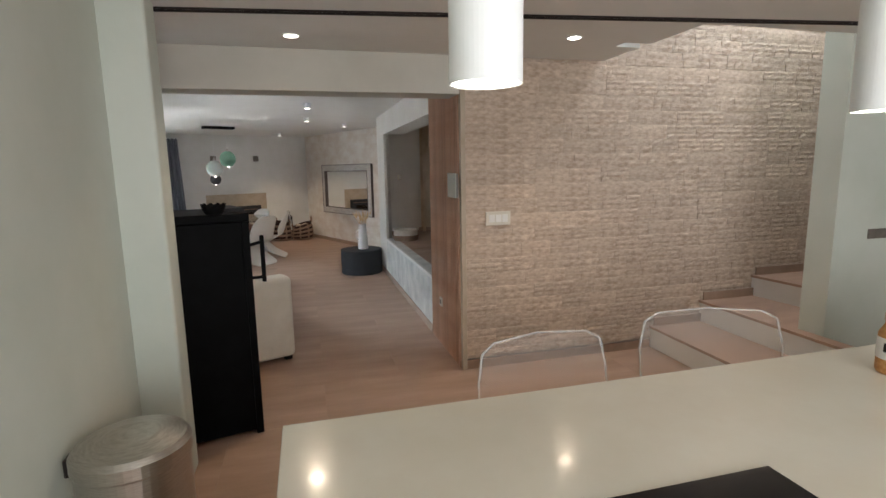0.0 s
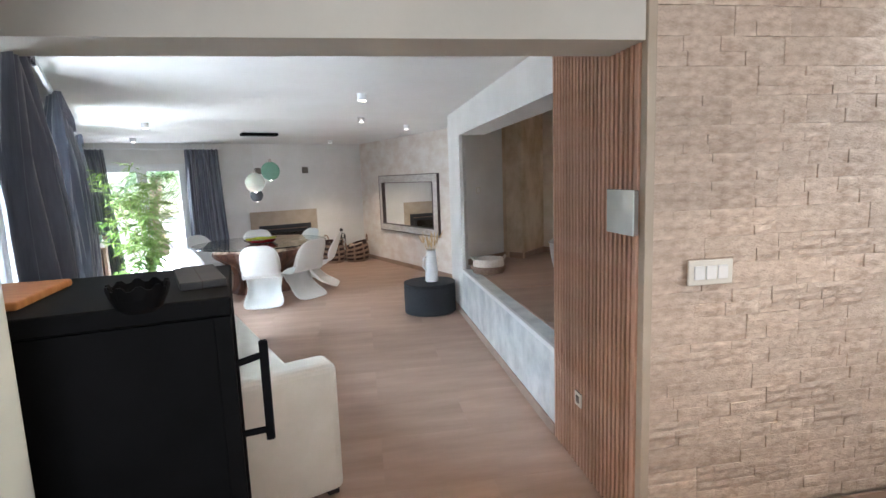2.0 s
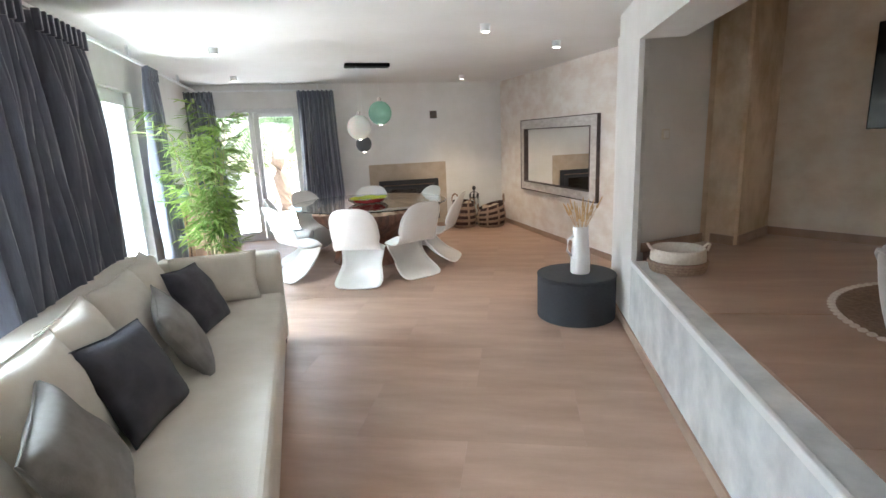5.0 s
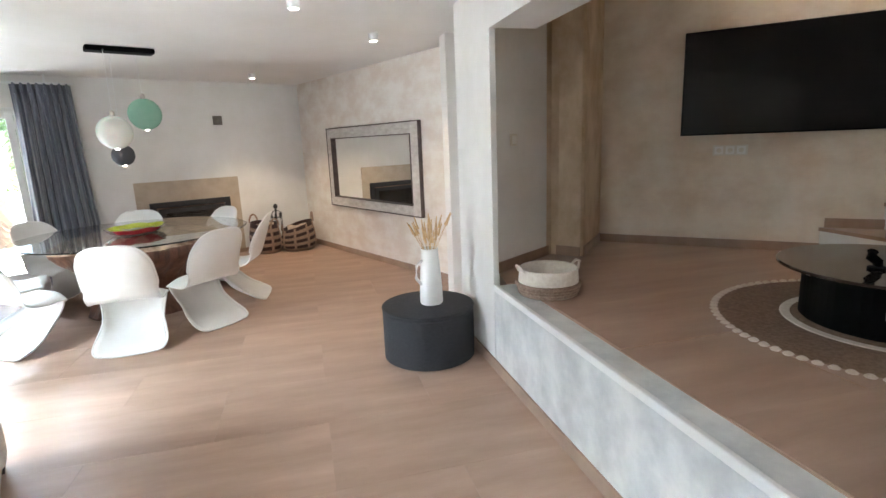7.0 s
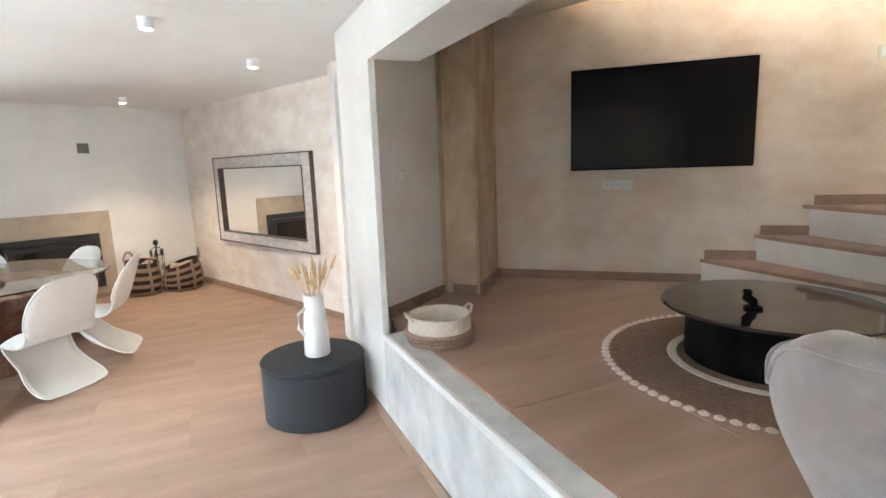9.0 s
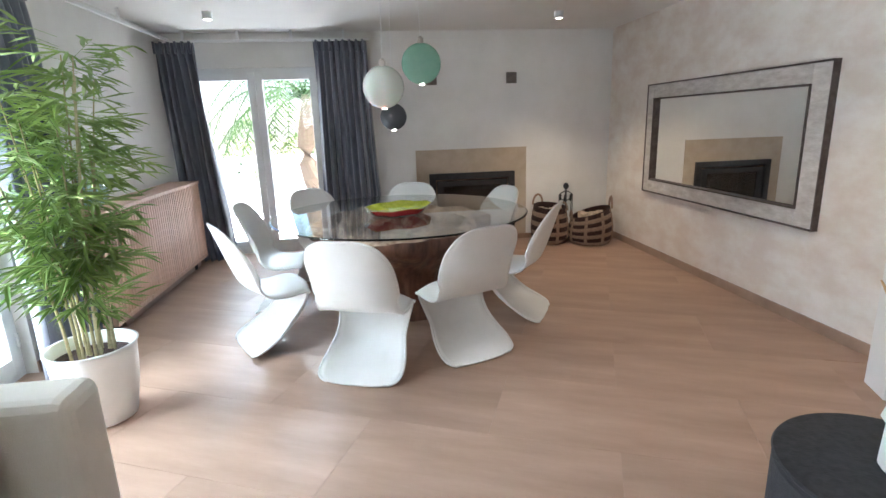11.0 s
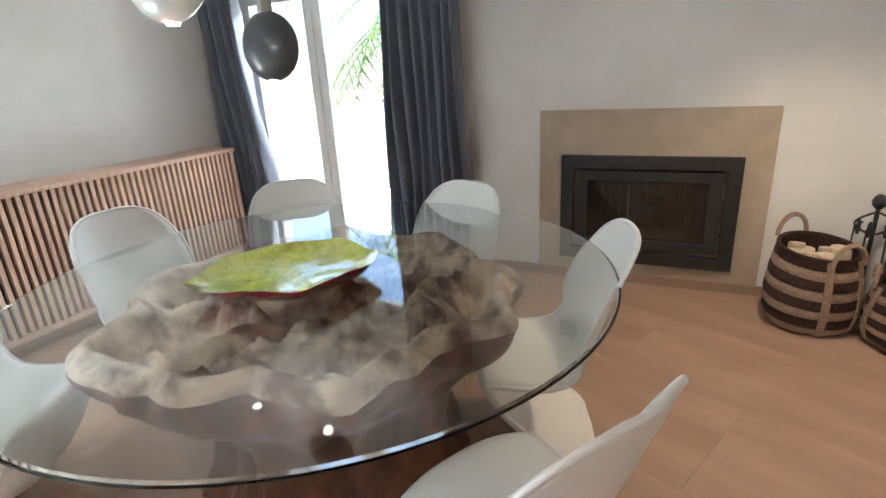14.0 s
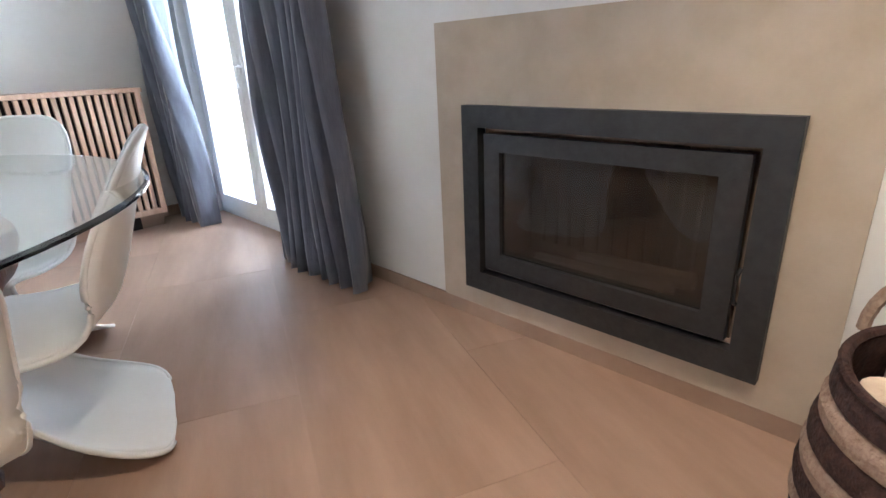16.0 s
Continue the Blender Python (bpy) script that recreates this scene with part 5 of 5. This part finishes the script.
for x, y in ((0.165, 0.605), (1.10, 0.81)):
    pl = thing("pendant_lamp", pose(x, y, 1.74), "white cylindrical pendant lamp over the kitchen island, lit", "pendant light", "kitchen pendants")
    part("shade", lathe([(0.0435, 0.001), (0.0455, 0.0), (0.0455, 0.40), (0.042, 0.405)], 48, closed=False), LAMPW, pl)
    part("diffuser", lathe([(0.038, 0.004), (0.042, 0.006)], 36), LAMPON, pl, "glowing diffuser")
    part("cap", lathe([(0.0, 0.404), (0.044, 0.404)], 36, closed=False), LAMPW, pl)
    part("cable", tube([(0, 0, 0.40), (0, 0, 0.729)], 0.003, 6), LAMPW, pl)
bn = thing("pedal_bin", pose(-0.70, 1.90, 0) @ Matrix.Scale(1.07, 4), "round brushed steel pedal bin against the kitchen wall", "waste bin")
part("body", lathe([(0.165, 0.0), (0.17, 0.015), (0.17, 0.60), (0.172, 0.605)], 48), STEEL, bn, smooth=False)
part("lid", lathe([(0.176, 0.606), (0.178, 0.61), (0.178, 0.65), (0.165, 0.668), (0.08, 0.685), (0.01, 0.689)], 48), STEEL, bn, smooth=False)
part("hinge", box(-0.19, -0.165, -0.04, 0.04, 0.58, 0.64, 0.004), DARK, bn)
part("pedal", box(0.15, 0.21, -0.03, 0.03, 0.02, 0.035, 0.004), DARK, bn)
wsw = thing("light_switch", pose(3.95, 2.72, 1.12), "long dark grey switch strip on the pale stair wall", "light switch")
part("plate", box(-0.14, 0.14, -0.012, 0, -0.035, 0.035, 0.004), GREYM, wsw)


def ghost_stool(m):
    e = thing("bar_stool", m, "clear acrylic bar stool with a curved open back behind the island", "bar stool", "acrylic stools")
    bm = bmesh.new()
    rows = []
    for j, (y, z, w) in enumerate(((0.17, 1.055, 0.15), (0.175, 1.04, 0.185), (0.165, 0.92, 0.205), (0.15, 0.82, 0.205), (0.14, 0.72, 0.20), (0.11, 0.67, 0.195), (0.0, 0.655, 0.19), (-0.17, 0.655, 0.18))):
        rows.append([bm.verts.new((w * s, y - 0.05 * s * s * (1 if j < 5 else 0), z)) for s in (-1, -0.8, -0.5, 0, 0.5, 0.8, 1)])
    for a, b in zip(rows, rows[1:]):
        for i in range(6):
            bm.faces.new((a[i], a[i + 1], b[i + 1], b[i]))
    o = part("shell", bm, ACRYL, e, "clear moulded shell", smooth=True)
    md = o.modifiers.new("thick", "SOLIDIFY")
    md.thickness = 0.007
    part("rim", tube([(-0.19, 0.085, 0.70), (-0.205, 0.10, 0.82), (-0.205, 0.115, 0.92), (-0.19, 0.125, 1.02), (-0.15, 0.14, 1.05), (0, 0.17, 1.058), (0.15, 0.14, 1.05), (0.19, 0.125, 1.02), (0.205, 0.115, 0.92), (0.205, 0.10, 0.82), (0.19, 0.085, 0.70)], 0.004, 8), ARIM, e, "bright polished edge", smooth=True)
    for x, y in ((-0.16, 0.12), (0.16, 0.12), (-0.15, -0.15), (0.15, -0.15)):
        part("leg", tube([(x, y, 0.655), (x * 1.25, y * 1.3, 0.0)], 0.014, 8), ACRYL, e)
    return e


st = ghost_stool(pose(0.72, 1.42, 0.0, 0, 0, 4) @ Matrix.Diagonal((1.22, 1, 1, 1)))
copy_thing(st, pose(1.45, 1.50, 0.0, 0, 0, -14) @ Matrix.Diagonal((1.15, 1, 1, 1)))

# ---- garden ----
setting("terrace", prism([(-11, 0.34), (-5.36, 0.34), (-5.36, -12), (-11, -12)], -0.3, -0.03), TERR, ROOM, "pale sunlit terrace paving")
setting("terrace", box(-10.99, 6, 0.34, 7.5, -0.3, -0.034), TERR, ROOM, "pale sunlit terrace paving")
setting("garden_wall", box(-14, 8, 7.5, 7.75, -0.3, 0.75), GARDENW, ROOM, "low white rendered garden wall")
setting("garden_wall", box(-11.3, -11.0, -14, 7.5, -0.3, 1.1), GARDENW, ROOM, "low white rendered garden wall")
setting("roof", prism([(-5.36, -9.5), (-5.36, 0.31), (0.6, 0.31), (0.6, -9.5)], CZ + 0.26, CZ + 0.45), GARDENW, ROOM, "flat white roof slab")
setting("main_roof", box(-2.6, 9, -3.6, 9.6, 4.32, 4.5), GARDENW, label="flat white roof slab over the kitchen")
setting("outer_wall", box(7.8, 8.0, -3.5, 9.5, 0, 4.3), GARDENW, label="white outer wall")
setting("outer_wall", box(1.3, 8.0, 9.4, 9.6, 0, 4.3), GARDENW, label="white outer wall")


def bush(x, y, r, h, seed):
    e = thing("garden_bush", rm(x, y, -0.05), "rounded sunlit green garden bush behind the terrace", "bush", "garden bushes")
    rr = random.Random(seed)
    part("trunk", tube([(0, 0, 0), (0.02, 0.03, h * 0.5)], 0.04, 7, r1=0.02), CANE, e)
    bm = bmesh.new()
    for _ in range(650):
        a, b = rr.uniform(0, 6.28), rr.uniform(0.0, 1.0)
        q = r * (0.55 + 0.45 * rr.random()) * (0.8 + 0.35 * noise.noise(Vector((a * 1.3, b * 3, seed))))
        p = Vector((q * math.cos(a) * math.sin(b * 2.6 + 0.3), q * math.sin(a) * math.sin(b * 2.6 + 0.3), h * (0.2 + 0.8 * b) ))
        add_leaf(bm, p, rr.uniform(0, 6.28), rr.uniform(-0.9, 0.9), rr.uniform(1.0, 2.0) * r)
    part("crown", bm, BUSH, e)


for k, (x, y, r, h) in enumerate(((-6.2, 8.6, 1.0, 1.7), (-4.9, 8.9, 0.9, 1.3), (-3.4, 8.5, 0.8, 1.6), (-8.0, 8.8, 1.1, 2.2), (-5.5, 6.9, 0.45, 0.7), (-4.2, 5.4, 0.3, 0.5), (-10.3, -3.5, 0.9, 2.0), (-10.2, -0.5, 0.8, 1.6), (-10.3, -6.5, 0.9, 1.8), (-1.8, 8.9, 1.0, 1.9))):
    bush(x, y, r, h, 20 + k)


def palm(x, y, h, seed):
    e = thing("palm_tree", rm(x, y, -0.1), "palm tree with long arching green fronds over the terrace", "palm tree", "garden palms")
    rr = random.Random(seed)
    part("trunk", tube([(0.06 * math.sin(i), 0.05 * math.cos(i * 1.3), h * i / 8) for i in range(9)], 0.16, 12, r1=0.12), BSKL, e, "rough tan trunk")
    for k in range(22):
        az = 2 * math.pi * k / 22 + rr.uniform(-0.1, 0.1)
        up = rr.uniform(0.1, 1.0)
        ln = rr.uniform(1.7, 2.2)
        bm = bmesh.new()
        pts = []
        for i in range(15):
            t = i / 14
            pts.append(Vector((math.cos(az) * ln * t * (1 - 0.15 * t), math.sin(az) * ln * t * (1 - 0.15 * t), h + up * ln * t - 1.35 * ln * t * t * (0.5 + 0.5 * up))))
        tube(pts, 0.018, 5, bm, r1=0.004)
        for i in range(1, 15):
            for q in range(2):
                for s in (1, -1):
                    p = pts[i - 1].lerp(pts[i], q / 2)
                    l = 0.42 * math.sin(math.pi * (0.12 + 0.85 * i / 15)) + 0.05
                    side = Vector((-math.sin(az), math.cos(az), 0)) * s
                    fw = (pts[i] - pts[i - 1]).normalized()
                    tip = p + side * l * 0.8 + fw * l * 0.5 - Vector((0, 0, 0.35 * l))
                    w = fw * 0.014
                    bm.faces.new([bm.verts.new(v) for v in (p - w, p + w, tip)])
        part("frond", bm, PALM, e)
    return e


palm(-3.85, 2.1, 2.0, 3)
palm(-9.2, -5.0, 2.6, 4)

# ---- floor tiles ----
FT = [box(0.0008, 1.1992, 0.0008, 0.5992, -0.012, 0.0)]
floor_ob = bpy.data.objects["floor"]
me_t = None
inv = ROOM.inverted()
for i in range(-5, 4):
    for j in range(-3, 22):
        x, y = i * 1.2 + (0.6 if j % 2 else 0.0), 11.65 - 0.6 * 20 + j * 0.6
        ok = False
        for cx, cy in ((x, y), (x + 1.2, y), (x, y + 0.6), (x + 1.2, y + 0.6)):
            q = inv @ Vector((cx, cy, 0))
            if (cy > 3.9 and -5.1 < q.x < 0.2 and q.y < 0.1 and cx < XR) or (cy <= 3.9 and cx > -1.0):
                ok = True
        if not ok:
            continue
        if me_t is None:
            o = part("tile", FT[0], FLOOR, floor_ob)
            me_t = o.data
        else:
            o = new("tile", me_t)
            o.parent = floor_ob
        o.location = (x, y, 0)
for i in range(0, 5):
    for j in range(0, 8):
        x, y = XR + 0.145 + i * 1.2 - (0.6 if j % 2 else 0), 4.2 + j * 0.6
        if i == 0 and j % 2:
            continue
        c = Vector((x + 0.6, y + 0.3))
        if (c.x - 2.48) * 0.677 + (c.y - 8.76) * 0.736 > -0.42 or y + 0.6 > 7.77 or x + 1.2 > 3.6:
            continue
        o = new("tile", me_t)
        o.parent = bpy.data.objects["platform"]
        o.location = (x, y, PZ + 0.0045)

# ---- split stone cladding ----
cl = bpy.data.objects["stone_wall"]
rnd = random.Random(21)
LEN = (0.26, 0.36, 0.48, 0.60)
STM = []
for l in LEN:
    for v in range(5):
        bm = bmesh.new()
        strips = ((0.0, 0.117),) if v == 0 else ((0.0, 0.058), (0.0585, 0.117)) if v < 3 else ((0.0, 0.038), (0.0385, 0.078), (0.0785, 0.117))
        for za, zb in strips:
            xa = 0.0
            while xa < l - 0.01:
                xb = l if v == 0 or l - xa < 0.16 else min(l, xa + rnd.uniform(0.05, 0.19))
                if l - xb < 0.06:
                    xb = l
                d0 = 0.010 + rnd.uniform(0, 0.004 if v == 0 else 0.009)
                nx, nz = max(2, int((xb - xa) / 0.035)), 2 if zb - za < 0.1 else 4
                g = [[bm.verts.new((xa + (xb - xa) * i / nx, -d0 - (0.0 if i in (0, nx) or j in (0, nz) else 0.002 + rnd.uniform(0, 0.003 if v == 0 else 0.006)), za + (zb - za) * j / nz)) for i in range(nx + 1)] for j in range(nz + 1)]
                for j in range(nz):
                    for i in range(nx):
                        bm.faces.new((g[j][i], g[j][i + 1], g[j + 1][i + 1], g[j + 1][i]))
                rim = [g[0][i] for i in range(nx + 1)] + [g[j][nx] for j in range(1, nz + 1)] + [g[nz][i] for i in range(nx - 1, -1, -1)] + [g[j][0] for j in range(nz - 1, 0, -1)]
                bk = [bm.verts.new((p.co.x, 0.0, p.co.z)) for p in rim]
                for a in range(len(rim)):
                    b = (a + 1) % len(rim)
                    bm.faces.new((rim[b], rim[a], bk[a], bk[b]))
                xa = xb + 0.0008
        o = ob_from("brick", bm, STONE, cl)
        STM.append(o.data)
        bpy.data.objects.remove(o)
z = 0.078
row = 0
while z < 3.9:
    x = XR + 0.037
    while x < 5.0:
        k = rnd.randrange(4)
        l = LEN[k]
        if z <= 2.6 or x >= 2.3:
            o = new("brick", STM[k * 5 + rnd.randrange(5)])
            o.parent = cl
            o.location = (x, Y0 + 0.029, z)
        x += l + 0.0015
    z += 0.1185
    row += 1
